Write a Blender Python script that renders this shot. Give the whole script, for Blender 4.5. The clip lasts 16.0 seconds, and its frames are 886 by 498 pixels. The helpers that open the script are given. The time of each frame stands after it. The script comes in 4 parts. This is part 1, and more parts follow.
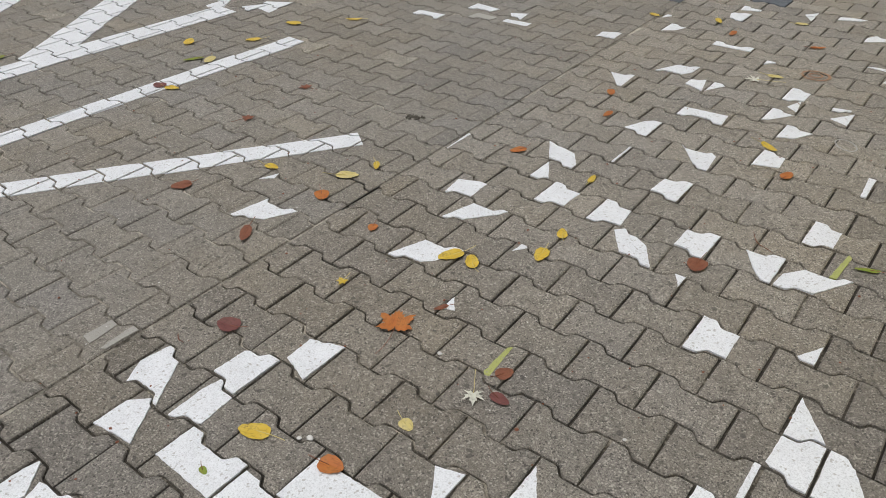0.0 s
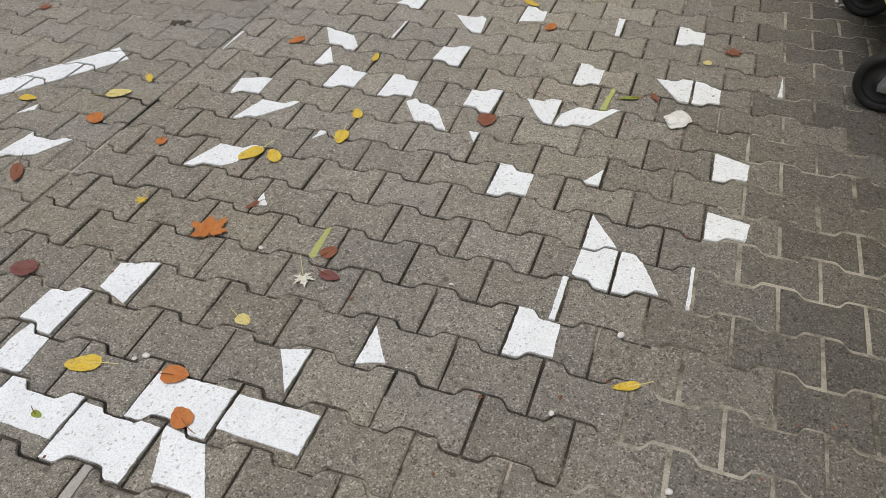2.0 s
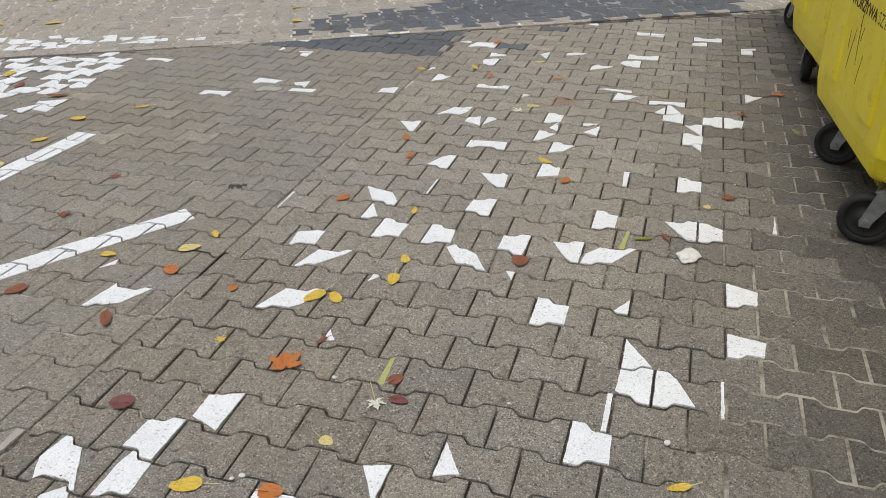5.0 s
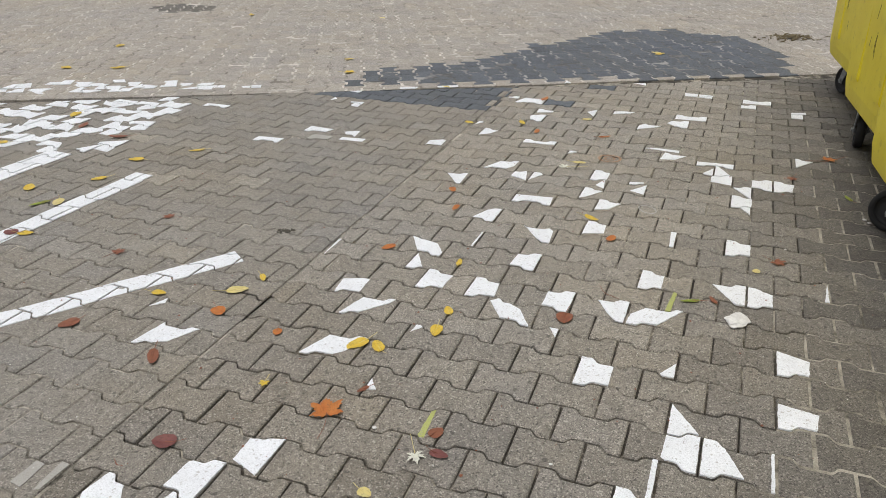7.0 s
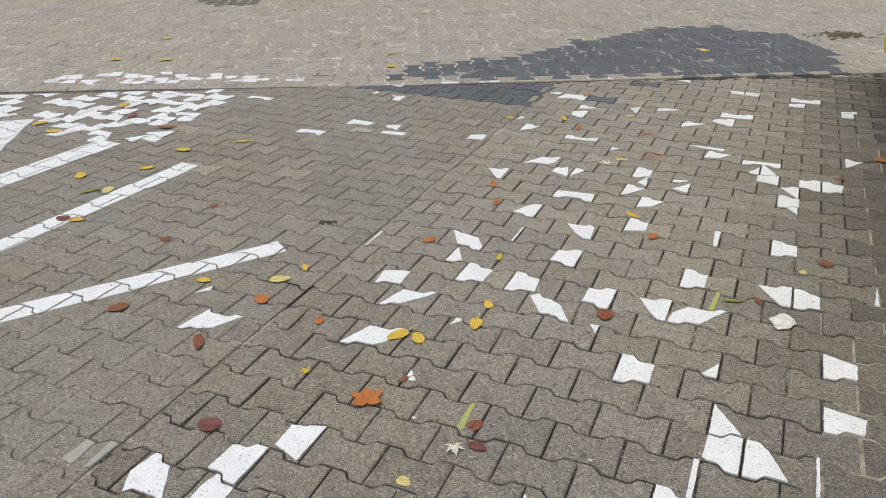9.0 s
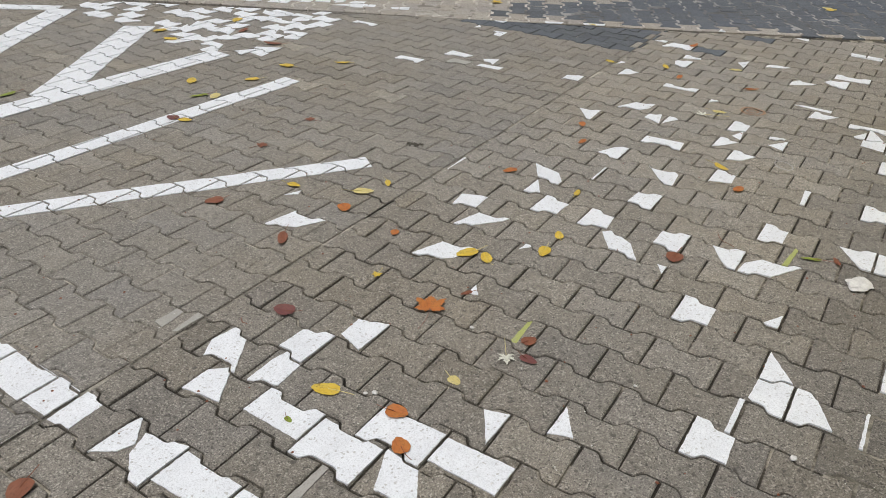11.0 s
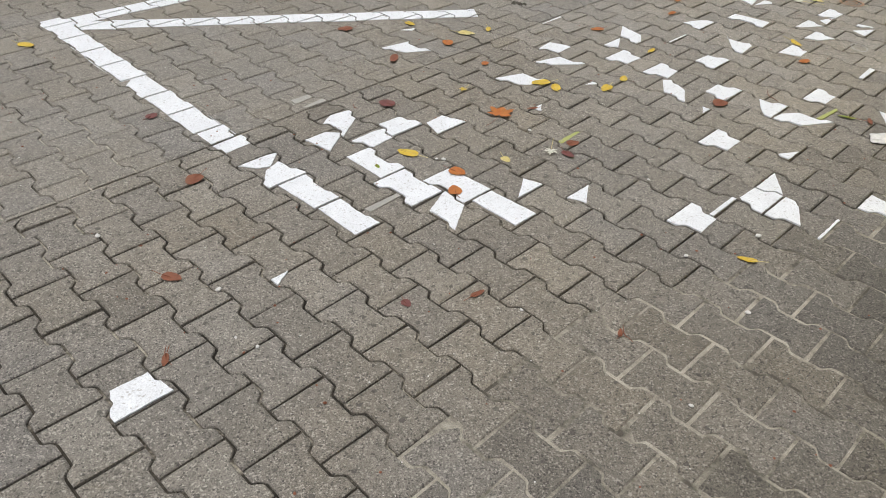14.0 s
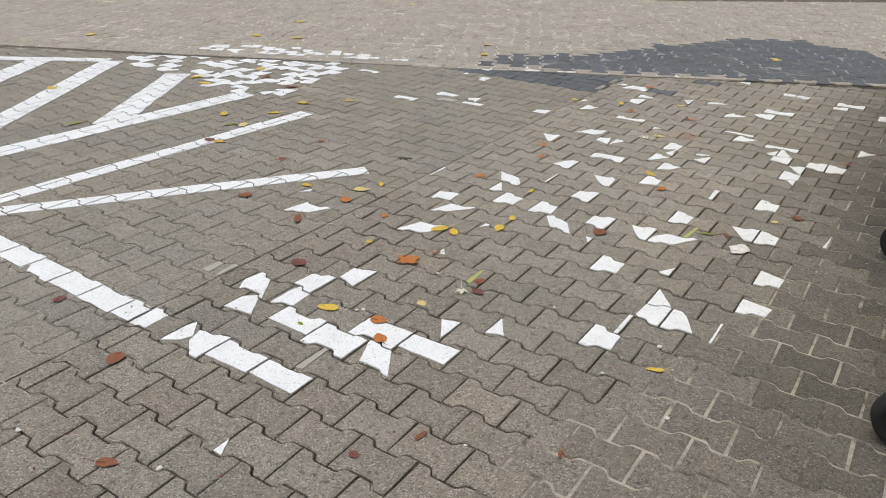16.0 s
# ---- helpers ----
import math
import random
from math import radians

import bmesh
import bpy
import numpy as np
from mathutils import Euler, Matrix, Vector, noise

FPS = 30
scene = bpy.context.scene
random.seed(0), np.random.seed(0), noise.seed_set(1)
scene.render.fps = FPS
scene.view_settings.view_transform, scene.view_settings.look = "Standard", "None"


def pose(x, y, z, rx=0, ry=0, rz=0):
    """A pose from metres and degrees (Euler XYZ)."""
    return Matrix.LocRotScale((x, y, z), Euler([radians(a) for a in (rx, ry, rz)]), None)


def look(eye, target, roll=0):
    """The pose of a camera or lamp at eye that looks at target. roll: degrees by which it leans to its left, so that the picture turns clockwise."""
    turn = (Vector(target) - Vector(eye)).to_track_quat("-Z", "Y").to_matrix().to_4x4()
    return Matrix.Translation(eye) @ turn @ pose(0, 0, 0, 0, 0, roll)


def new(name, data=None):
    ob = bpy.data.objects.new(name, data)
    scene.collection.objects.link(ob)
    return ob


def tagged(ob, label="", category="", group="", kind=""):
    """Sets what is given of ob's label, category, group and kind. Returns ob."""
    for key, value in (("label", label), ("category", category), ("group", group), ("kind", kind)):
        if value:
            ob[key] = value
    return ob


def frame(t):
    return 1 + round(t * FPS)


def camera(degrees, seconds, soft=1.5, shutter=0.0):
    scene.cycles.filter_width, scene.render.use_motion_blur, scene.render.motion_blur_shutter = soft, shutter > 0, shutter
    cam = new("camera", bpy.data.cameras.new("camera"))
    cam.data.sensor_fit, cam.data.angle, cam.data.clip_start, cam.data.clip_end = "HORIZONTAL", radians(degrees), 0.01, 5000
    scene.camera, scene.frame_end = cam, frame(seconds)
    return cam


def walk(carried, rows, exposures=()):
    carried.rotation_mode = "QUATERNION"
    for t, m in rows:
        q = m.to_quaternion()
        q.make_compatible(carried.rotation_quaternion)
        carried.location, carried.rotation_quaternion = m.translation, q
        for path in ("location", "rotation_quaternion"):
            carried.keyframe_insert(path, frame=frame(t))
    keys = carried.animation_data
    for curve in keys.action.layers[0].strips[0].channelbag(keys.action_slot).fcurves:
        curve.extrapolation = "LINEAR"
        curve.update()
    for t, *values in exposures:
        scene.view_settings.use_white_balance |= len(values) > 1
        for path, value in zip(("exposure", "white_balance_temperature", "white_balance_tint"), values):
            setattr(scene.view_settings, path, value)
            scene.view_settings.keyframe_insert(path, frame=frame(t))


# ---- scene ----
cam = camera(62.9, 16.0, soft=0.8)
PATH = [
    (0, (0.4024, -0.7655, 1.3583), (-0.6273, 0.5012, 0.2033), -0.93),
    (0.5, (0.3977, -0.7630, 1.3601), (-0.5148, 0.5704, 0.1808), -0.27),
    (1, (0.3991, -0.7615, 1.3450), (-0.4444, 0.5687, 0.1121), -1.22),
    (1.5, (0.4061, -0.7880, 1.3218), (-0.2356, 0.5726, 0.0048), -1.02),
    (2, (0.4467, -0.8486, 1.3117), (-0.0627, 0.5348, -0.0399), -0.67),
    (2.5, (0.5153, -0.9688, 1.3168), (0.0128, 0.4010, -0.0502), -0.21),
    (3, (0.5173, -1.0485, 1.3408), (-0.0540, 0.3103, -0.0124), -0.62),
    (3.5, (0.4293, -1.0932, 1.3727), (-0.1540, 0.3313, 0.0958), -1.64),
    (4, (0.3800, -1.1218, 1.3919), (-0.1895, 0.3946, 0.2196), -2.33),
    (4.5, (0.3609, -1.1328, 1.4127), (-0.1988, 0.4525, 0.3291), -1.93),
    (5, (0.3550, -1.1400, 1.4303), (-0.2057, 0.4882, 0.4108), -1.72),
    (5.2, (0.3552, -1.1381, 1.4303), (-0.2151, 0.5010, 0.4368), -1.73),
    (7.5, (0.3189, -1.1584, 1.4481), (-0.3783, 0.4886, 0.5524), -0.57),
    (8, (0.3158, -1.1649, 1.4453), (-0.4000, 0.4738, 0.5492), -0.58),
    (10.5, (0.3018, -1.2097, 1.4200), (-0.5774, 0.2994, 0.4469), 0.19),
    (11, (0.4168, -1.2569, 1.3956), (-0.5229, 0.1773, 0.3651), 1.39),
    (11.5, (0.5844, -1.3242, 1.3593), (-0.4484, -0.0270, 0.2404), 1.20),
    (12, (0.6663, -1.4196, 1.3485), (-0.4585, -0.2173, 0.2129), 0.69),
    (12.5, (0.7905, -1.5648, 1.3524), (-0.3293, -0.3981, 0.1760), 0.89),
    (13, (0.8973, -1.6278, 1.3507), (-0.2189, -0.4751, 0.1568), 1.36),
    (13.5, (1.0353, -1.6706, 1.3450), (-0.0827, -0.5408, 0.1320), 2.67),
    (14, (1.0735, -1.7176, 1.3644), (-0.0476, -0.5926, 0.1485), 1.83),
    (14.5, (1.0474, -1.8227, 1.4058), (-0.0455, -0.5467, 0.3207), 0.39),
    (15, (1.0210, -1.8953, 1.4205), (-0.0432, -0.5031, 0.4575), 0.54),
    (15.5, (1.0193, -1.8951, 1.4473), (-0.0150, -0.4459, 0.5378), 1.10),
    (16, (1.0339, -1.8920, 1.4513), (0.0219, -0.4093, 0.5683), 0.89),
]
walk(cam, [(t, look(eye, target, roll)) for t, eye, target, roll in PATH],
     [(0, -0.20), (1.5, -0.10), (3, -0.02), (5, 0.0), (8, 0.04), (10.5, -0.10), (11.5, -0.06), (13, 0.10), (14.5, 0.10), (16, 0.08)])

# ---- light: an overcast day ----
world = bpy.data.worlds.new("overcast_sky")
scene.world = world
world.use_nodes = True
_wn = world.node_tree
_sky = _wn.nodes.new("ShaderNodeTexSky")
_sky.sky_type = "NISHITA"
_sky.sun_disc = False
_sky.sun_elevation = radians(76)
_sky.sun_rotation = radians(209)
_sky.air_density, _sky.dust_density, _sky.ozone_density = 1.0, 6.0, 1.0
_wash = _wn.nodes.new("ShaderNodeHueSaturation")
_wash.inputs["Saturation"].default_value = 0.25
_wn.links.new(_sky.outputs["Color"], _wash.inputs["Color"])
_wn.links.new(_wash.outputs["Color"], _wn.nodes["Background"].inputs["Color"])
_wn.nodes["Background"].inputs["Strength"].default_value = 0.112
sun = new("sun", bpy.data.lights.new("sun", "SUN"))
sun.data.energy, sun.data.angle, sun.data.color = 1.0, radians(40), (1.0, 0.97, 0.93)
sun.matrix_world = look((-0.9, -1.6, 8), (0, 0, 0))


# ---- materials ----
class Nodes:
    """A small hand for wiring a Principled material."""

    def __init__(self, name, rough=0.8, metal=0.0):
        self.mat = bpy.data.materials.new(name)
        self.mat.use_nodes = True
        self.tree = self.mat.node_tree
        self.out = self.tree.nodes["Principled BSDF"]
        self.out.inputs["Roughness"].default_value = rough
        self.out.inputs["Metallic"].default_value = metal
        self.where = self.tree.nodes.new("ShaderNodeTexCoord").outputs["Object"]

    def world_place(self):
        self.where = self.tree.nodes.new("ShaderNodeNewGeometry").outputs["Position"]
        return self

    def put(self, value, socket):
        if isinstance(value, bpy.types.NodeSocket):
            self.tree.links.new(value, socket)
        else:
            socket.default_value = value

    def noise(self, scale, detail=4.0, rough=0.6, stretch=None):
        n = self.tree.nodes.new("ShaderNodeTexNoise")
        n.inputs["Scale"].default_value = scale
        n.inputs["Detail"].default_value = detail
        n.inputs["Roughness"].default_value = rough
        where = self.where
        if stretch:
            m = self.tree.nodes.new("ShaderNodeMapping")
            m.inputs["Scale"].default_value = stretch
            self.tree.links.new(where, m.inputs["Vector"])
            where = m.outputs["Vector"]
        self.tree.links.new(where, n.inputs["Vector"])
        return n.outputs["Fac"]

    def cells(self, scale):
        n = self.tree.nodes.new("ShaderNodeTexVoronoi")
        n.inputs["Scale"].default_value = scale
        self.tree.links.new(self.where, n.inputs["Vector"])
        return n.outputs["Distance"], n.outputs["Color"]

    def math(self, op, a, b=0.0, c=0.0):
        n = self.tree.nodes.new("ShaderNodeMath")
        n.operation = op
        for value, socket in zip((a, b, c), n.inputs):
            self.put(value, socket)
        return n.outputs[0]

    def ramp(self, fac, *stops):
        n = self.tree.nodes.new("ShaderNodeValToRGB")
        while len(n.color_ramp.elements) < len(stops):
            n.color_ramp.elements.new(0.5)
        for e, (at, colour) in zip(n.color_ramp.elements, stops):
            e.position = at
            e.color = (*colour, 1) if isinstance(colour, tuple) else (colour, colour, colour, 1)
        self.tree.links.new(fac, n.inputs["Fac"])
        return n.outputs["Color"]

    def mix(self, fac, a, b, how="MIX"):
        n = self.tree.nodes.new("ShaderNodeMix")
        n.data_type, n.blend_type = "RGBA", how
        self.put(fac, n.inputs[0])
        for value, socket in ((a, n.inputs[6]), (b, n.inputs[7])):
            self.put((*value, 1) if isinstance(value, tuple) else value, socket)
        return n.outputs[2]

    def piece(self):
        """A random number for each loose piece, whether it is an object or an island."""
        a = self.tree.nodes.new("ShaderNodeObjectInfo").outputs["Random"]
        b = self.tree.nodes.new("ShaderNodeNewGeometry").outputs["Random Per Island"]
        return self.math("FRACT", self.math("ADD", self.math("MULTIPLY", a, 7.31), self.math("MULTIPLY", b, 5.17)))

    def bump(self, height, strength, distance=0.002):
        n = self.tree.nodes.new("ShaderNodeBump")
        n.inputs["Strength"].default_value = strength
        n.inputs["Distance"].default_value = distance
        self.tree.links.new(height, n.inputs["Height"])
        self.tree.links.new(n.outputs["Normal"], self.out.inputs["Normal"])

    def colour(self, value):
        self.put((*value, 1) if isinstance(value, tuple) else value, self.out.inputs["Base Color"])
        return self.mat


def concrete(name, tone, spread=0.2, grit=1.0):
    n = Nodes(name, 0.86).world_place()
    low, mid, high = (tuple(c * k for c in tone) for k in (1 - spread, 1.0, 1 + spread * 0.7))
    one = n.piece()
    base = n.ramp(one, (0.0, low), (0.15, tuple(c * 0.94 for c in tone)), (0.8, mid), (1.0, high))
    other = n.math("FRACT", n.math("MULTIPLY", one, 17.3))
    hue = n.mix(1.0, base, n.ramp(other, (0.0, (0.98, 0.99, 1.02)), (0.4, (1.0, 1.0, 1.0)), (0.85, (1.0, 1.0, 0.99)), (1.0, (1.02, 1.0, 0.96))), "MULTIPLY")
    warm = n.mix(n.ramp(n.noise(0.9, 5, 0.65), (0.4, 0.0), (0.65, 0.8)), hue, (1.05, 1.0, 0.90), "MULTIPLY")
    blot = n.mix(0.9, warm, n.ramp(n.noise(11, 7, 0.75), (0.28, 0.76), (0.5, 1.0), (0.75, 1.10)), "MULTIPLY")
    stain = n.mix(n.ramp(n.noise(4.2, 6, 0.75), (0.62, 0.0), (0.74, 0.28)), blot, (0.78, 0.70, 0.54), "MULTIPLY")
    stain = n.mix(1.0, stain, n.ramp(n.noise(48, 4, 0.8), (0.34, 0.78), (0.5, 1.0), (0.66, 1.16)), "MULTIPLY")
    grain = n.noise(300, 4, 0.85)
    dark, light = max(0.12, 1 - 0.68 * grit), 1 + 0.72 * grit
    fine = n.mix(1.0, stain, n.ramp(grain, (0.34, dark), (0.5, 1.0), (0.66, light)), "MULTIPLY")
    dist, tint = n.cells(260)
    chip = n.mix(n.ramp(tint, (0.77, 0.0), (0.80, 0.65 * grit)), fine, tuple(min(1, c * 2.2) for c in tone))
    pit = n.mix(n.ramp(n.cells(240)[1], (0.80, 0.0), (0.84, 0.7 * grit)), chip, tuple(c * 0.22 for c in tone))
    hole = n.mix(n.ramp(n.cells(95)[1], (0.90, 0.0), (0.92, 0.7 * grit)), pit, tuple(c * 0.35 for c in tone))
    n.bump(n.math("ADD", grain, n.math("MULTIPLY", dist, 0.8)), 0.6 * grit, 0.003)
    return n.colour(hole)


PAVER_GRIMY = concrete("grimy_concrete_paver", (0.126, 0.119, 0.108), 0.2)
PAVER_BAY = concrete("smooth_concrete_paver", (0.236, 0.221, 0.196), 0.15, 0.85)
PAVER_FAR = concrete("pale_concrete_paver", (0.335, 0.312, 0.280), 0.14, 0.6)
PAVER_DARK = concrete("anthracite_concrete_paver", (0.100, 0.112, 0.130), 0.2, 0.7)
PAVER_PALE = concrete("bleached_concrete_paver", (0.290, 0.272, 0.238), 0.12)
# the court's blocks, from those toned for soil and container shade to the bleached ones
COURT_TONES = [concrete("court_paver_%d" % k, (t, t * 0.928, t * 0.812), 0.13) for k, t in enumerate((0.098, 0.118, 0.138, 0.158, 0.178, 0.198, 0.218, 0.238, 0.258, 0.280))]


def joint_sand(name, low, mid, high, moss=0.6):
    n = Nodes(name, 0.95).world_place()
    patch = n.ramp(n.noise(2.4, 6, 0.8), (0.42, low), (0.51, mid), (0.59, high))
    grit = n.noise(320, 2, 0.8)
    green = n.mix(n.ramp(n.noise(2.6, 5, 0.7), (0.60, 0.0), (0.70, moss)), patch, (0.075, 0.082, 0.03))
    n.bump(grit, 0.9, 0.004)
    return n.colour(n.mix(0.8, green, n.ramp(grit, (0.3, 0.5), (0.7, 1.35)), "MULTIPLY"))


SAND = joint_sand("joint_sand", (0.030, 0.026, 0.020), (0.085, 0.074, 0.058), (0.46, 0.42, 0.345))
GROUND = joint_sand("grey_ground", (0.15, 0.14, 0.12), (0.19, 0.178, 0.155), (0.23, 0.215, 0.19), 0.3)
SAND_BAY = joint_sand("pale_joint_sand", (0.06, 0.053, 0.04), (0.26, 0.24, 0.20), (0.52, 0.475, 0.40), 0.3)
SAND_LANE = joint_sand("light_joint_sand", (0.20, 0.18, 0.15), (0.46, 0.43, 0.385), (0.64, 0.60, 0.545), 0.2)
SAND_SWEPT = joint_sand("swept_joint_sand", (0.10, 0.092, 0.072), (0.33, 0.305, 0.25), (0.46, 0.425, 0.355), 0.35)
SAND_DIM = joint_sand("dim_joint_sand", (0.10, 0.10, 0.10), (0.20, 0.20, 0.195), (0.36, 0.355, 0.34), 0.2)


def road_paint(name, tone, worn):
    n = Nodes(name, 0.6).world_place()
    grain = n.noise(260, 3, 0.8)
    dirt = n.ramp(n.noise(9, 6, 0.7), (0.25, 0.86), (0.6, 1.0))
    base = n.mix(0.7, tone, dirt, "MULTIPLY")
    shade = n.mix(0.6, base, n.ramp(grain, (0.32, 0.5), (0.5, 0.97), (0.62, 1.06)), "MULTIPLY")
    wear = n.math("MULTIPLY", n.ramp(n.noise(60, 6, 0.8), (0.60, 0.0), (0.72, 1.0)), n.ramp(n.noise(3.5, 4, 0.6), (0.45, 0.0), (0.7, worn)))
    speck = n.mix(n.ramp(n.cells(190)[1], (0.84, 0.0), (0.87, 0.55)), shade, (0.34, 0.32, 0.29))
    scuff = n.mix(n.ramp(n.noise(22, 7, 0.8, (1.0, 0.35, 1.0)), (0.62, 0.0), (0.72, 0.35)), speck, (0.42, 0.40, 0.37))
    n.bump(grain, 0.5, 0.003)
    return n.colour(n.mix(wear, scuff, (0.25, 0.225, 0.195)))


PAINT = road_paint("white_road_paint", (0.83, 0.855, 0.885), 0.9)
PAINT_OLD = road_paint("worn_road_paint", (0.40, 0.385, 0.35), 1.0)


def plain(name, tone, rough, metal=0.0, scale=20, low=0.8):
    n = Nodes(name, rough, metal)
    n.bump(n.noise(scale * 6, 3, 0.7), 0.15, 0.001)
    return n.colour(n.mix(1.0, tone, n.ramp(n.noise(scale, 5, 0.7), (0.3, low), (0.65, 1.0)), "MULTIPLY"))


def yellow_plastic():
    n = Nodes("yellow_bin_plastic", 0.42)
    base = n.mix(n.ramp(n.noise(3, 5, 0.7), (0.4, 0.0), (0.7, 1.0)), (0.78, 0.64, 0.012), (0.84, 0.71, 0.035))
    dirt = n.mix(n.ramp(n.noise(16, 8, 0.75), (0.56, 0.0), (0.74, 0.6)), base, (0.30, 0.23, 0.03))
    scuff = n.ramp(n.noise(14, 4, 0.8, (1, 1.0, 0.16)), (0.66, 0.0), (0.70, 0.9))
    patch = n.ramp(n.noise(2.1, 3, 0.6), (0.5, 0.0), (0.62, 1.0))
    n.bump(n.noise(50, 4, 0.7), 0.12, 0.001)
    return n.colour(n.mix(n.math("MULTIPLY", scuff, patch), dirt, (0.06, 0.055, 0.03)))


YELLOW = yellow_plastic()
RUBBER = plain("black_rubber", (0.018, 0.018, 0.019), 0.75)
RIM = plain("black_plastic_rim", (0.028, 0.028, 0.030), 0.55)
STEEL = plain("galvanised_steel", (0.42, 0.44, 0.46), 0.45, 0.7, 40, 0.65)
INK = plain("black_print", (0.02, 0.02, 0.02), 0.6)
STICKER = plain("white_sticker", (0.78, 0.79, 0.80), 0.5)


# ---- mesh helpers ----
def mesh_object(name, verts, faces, material, parent=None, label="", kind="", category="", group=""):
    me = bpy.data.meshes.new(name)
    me.from_pydata([tuple(v) for v in verts], [], faces)
    me.materials.append(material)
    ob = new(name, me)
    ob.parent = parent
    return tagged(ob, label, category, group, kind)


def part(name, bm, material, parent=None, label="", smooth=False):
    me = bpy.data.meshes.new(name)
    bmesh.ops.recalc_face_normals(bm, faces=bm.faces)
    bm.to_mesh(me)
    bm.free()
    me.materials.append(material)
    if smooth:
        for p in me.polygons:
            p.use_smooth = True
    ob = new(name, me)
    ob.parent = parent
    return tagged(ob, label)


def clip(poly, a, b, c):
    """The part of a polygon where a x + b y <= c."""
    out = []
    for p, q in zip(poly, poly[1:] + poly[:1]):
        dp, dq = a * p[0] + b * p[1] - c, a * q[0] + b * q[1] - c
        if dp <= 0:
            out.append(p)
        if (dp < 0 < dq) or (dq < 0 < dp):
            k = dp / (dp - dq)
            out.append((p[0] + k * (q[0] - p[0]), p[1] + k * (q[1] - p[1])))
    return out


def area(poly):
    return 0.5 * sum(p[0] * q[1] - q[0] * p[1] for p, q in zip(poly, poly[1:] + poly[:1]))


def inside(x, y, poly):
    hit = False
    for (ax, ay), (bx, by) in zip(poly, poly[1:] + poly[:1]):
        if (ay > y) != (by > y) and x < ax + (y - ay) * (bx - ax) / (by - ay):
            hit = not hit
    return hit


# ---- the paving stone: a double-T block, 200 x 140 mm pitch ----
LENGTH, PITCH, SWELL = 0.2, 0.14, 0.0125


def block_outline(gap, side_gap=None, swell=SWELL, length=LENGTH, pitch=PITCH):
    """Half the joint's width is taken off all round; the wavy sides may have wider joints."""
    h, w = length / 2 - gap, pitch / 2 - (gap if side_gap is None else side_gap)
    side = [(-h, w + swell), (-0.064, w + swell), (-0.057, w + swell * 0.75), (-0.043, w - swell * 0.75), (-0.036, w - swell)]
    side += [(-x, y) for x, y in reversed(side)]
    return list(reversed(side)) + [(-x, -y) for x, y in reversed(side)]


GAP, EDGE, DEEP = 0.0034, 0.0038, 0.024
OUTER = block_outline(GAP)
INNER = block_outline(GAP + EDGE)
OUTER_LANE, INNER_LANE = block_outline(0.0025, 0.0072), block_outline(0.0025 + EDGE, 0.0072 + EDGE)
OUTER_BAY, INNER_BAY = block_outline(0.0026, 0.0030), block_outline(0.0026 + EDGE, 0.0030 + EDGE)


def prism(outer, inner, top=0.0):
    """Vertices and faces of a block with a chamfered top edge; both outlines have as many corners."""
    n = len(outer)
    verts = [(x, y, top) for x, y in inner] + [(x, y, top - EDGE) for x, y in outer] + [(x, y, -DEEP) for x, y in outer]
    faces = [tuple(range(n))]
    for k in range(n):
        m = (k + 1) % n
        faces += [(n + k, n + m, m, k), (2 * n + k, 2 * n + m, n + m, n + k)]
    return verts, faces


def shrink(poly, d):
    """A convex-enough polygon drawn in towards its middle by about d."""
    mx, my = sum(p[0] for p in poly) / len(poly), sum(p[1] for p in poly) / len(poly)
    return [(mx + (x - mx) * max(0.2, 1 - d / max(0.005, math.hypot(x - mx, y - my))), my + (y - my) * max(0.2, 1 - d / max(0.005, math.hypot(x - mx, y - my)))) for x, y in poly]


BLOCK_MESHES = {}


def chipped(inner, rng):
    """The top edge of a block, rubbed and broken here and there."""
    out = []
    for x, y in inner:
        r = rng.uniform(0.0, 0.0022) + (rng.uniform(0.002, 0.007) if rng.random() < 0.05 else 0.0)
        d = math.hypot(x, y)
        out.append((x * (1 - r / d), y * (1 - r / d)))
    return out


def block_mesh(material, outer, inner, kind):
    key = (material.name, round(outer[0][1], 5), kind)
    if key not in BLOCK_MESHES:
        me = bpy.data.meshes.new("paving_block")
        v, f = prism(outer, chipped(inner, random.Random(kind)))
        me.from_pydata(v, [], f)
        me.materials.append(material)
        BLOCK_MESHES[key] = me
    return BLOCK_MESHES[key]


def widening(y):
    return 0.024 + 0.021 * min(1.0, max(0.0, (y - 0.3) / 0.6))


def drift(x, y):
    """The court's rows were laid with slowly widening joints towards the bay."""
    return (x - widening(y) * (0.35 - x), y) if x < 0.35 else (x, y)


def undrift(x, y):
    k = widening(y)
    return ((x + 0.35 * k) / (1 + k), y) if x < 0.35 else (x, y)


SAG = 0.028


def sag(x):
    """The court's rows run slightly askew towards the bay."""
    return SAG * min(0.0, x)


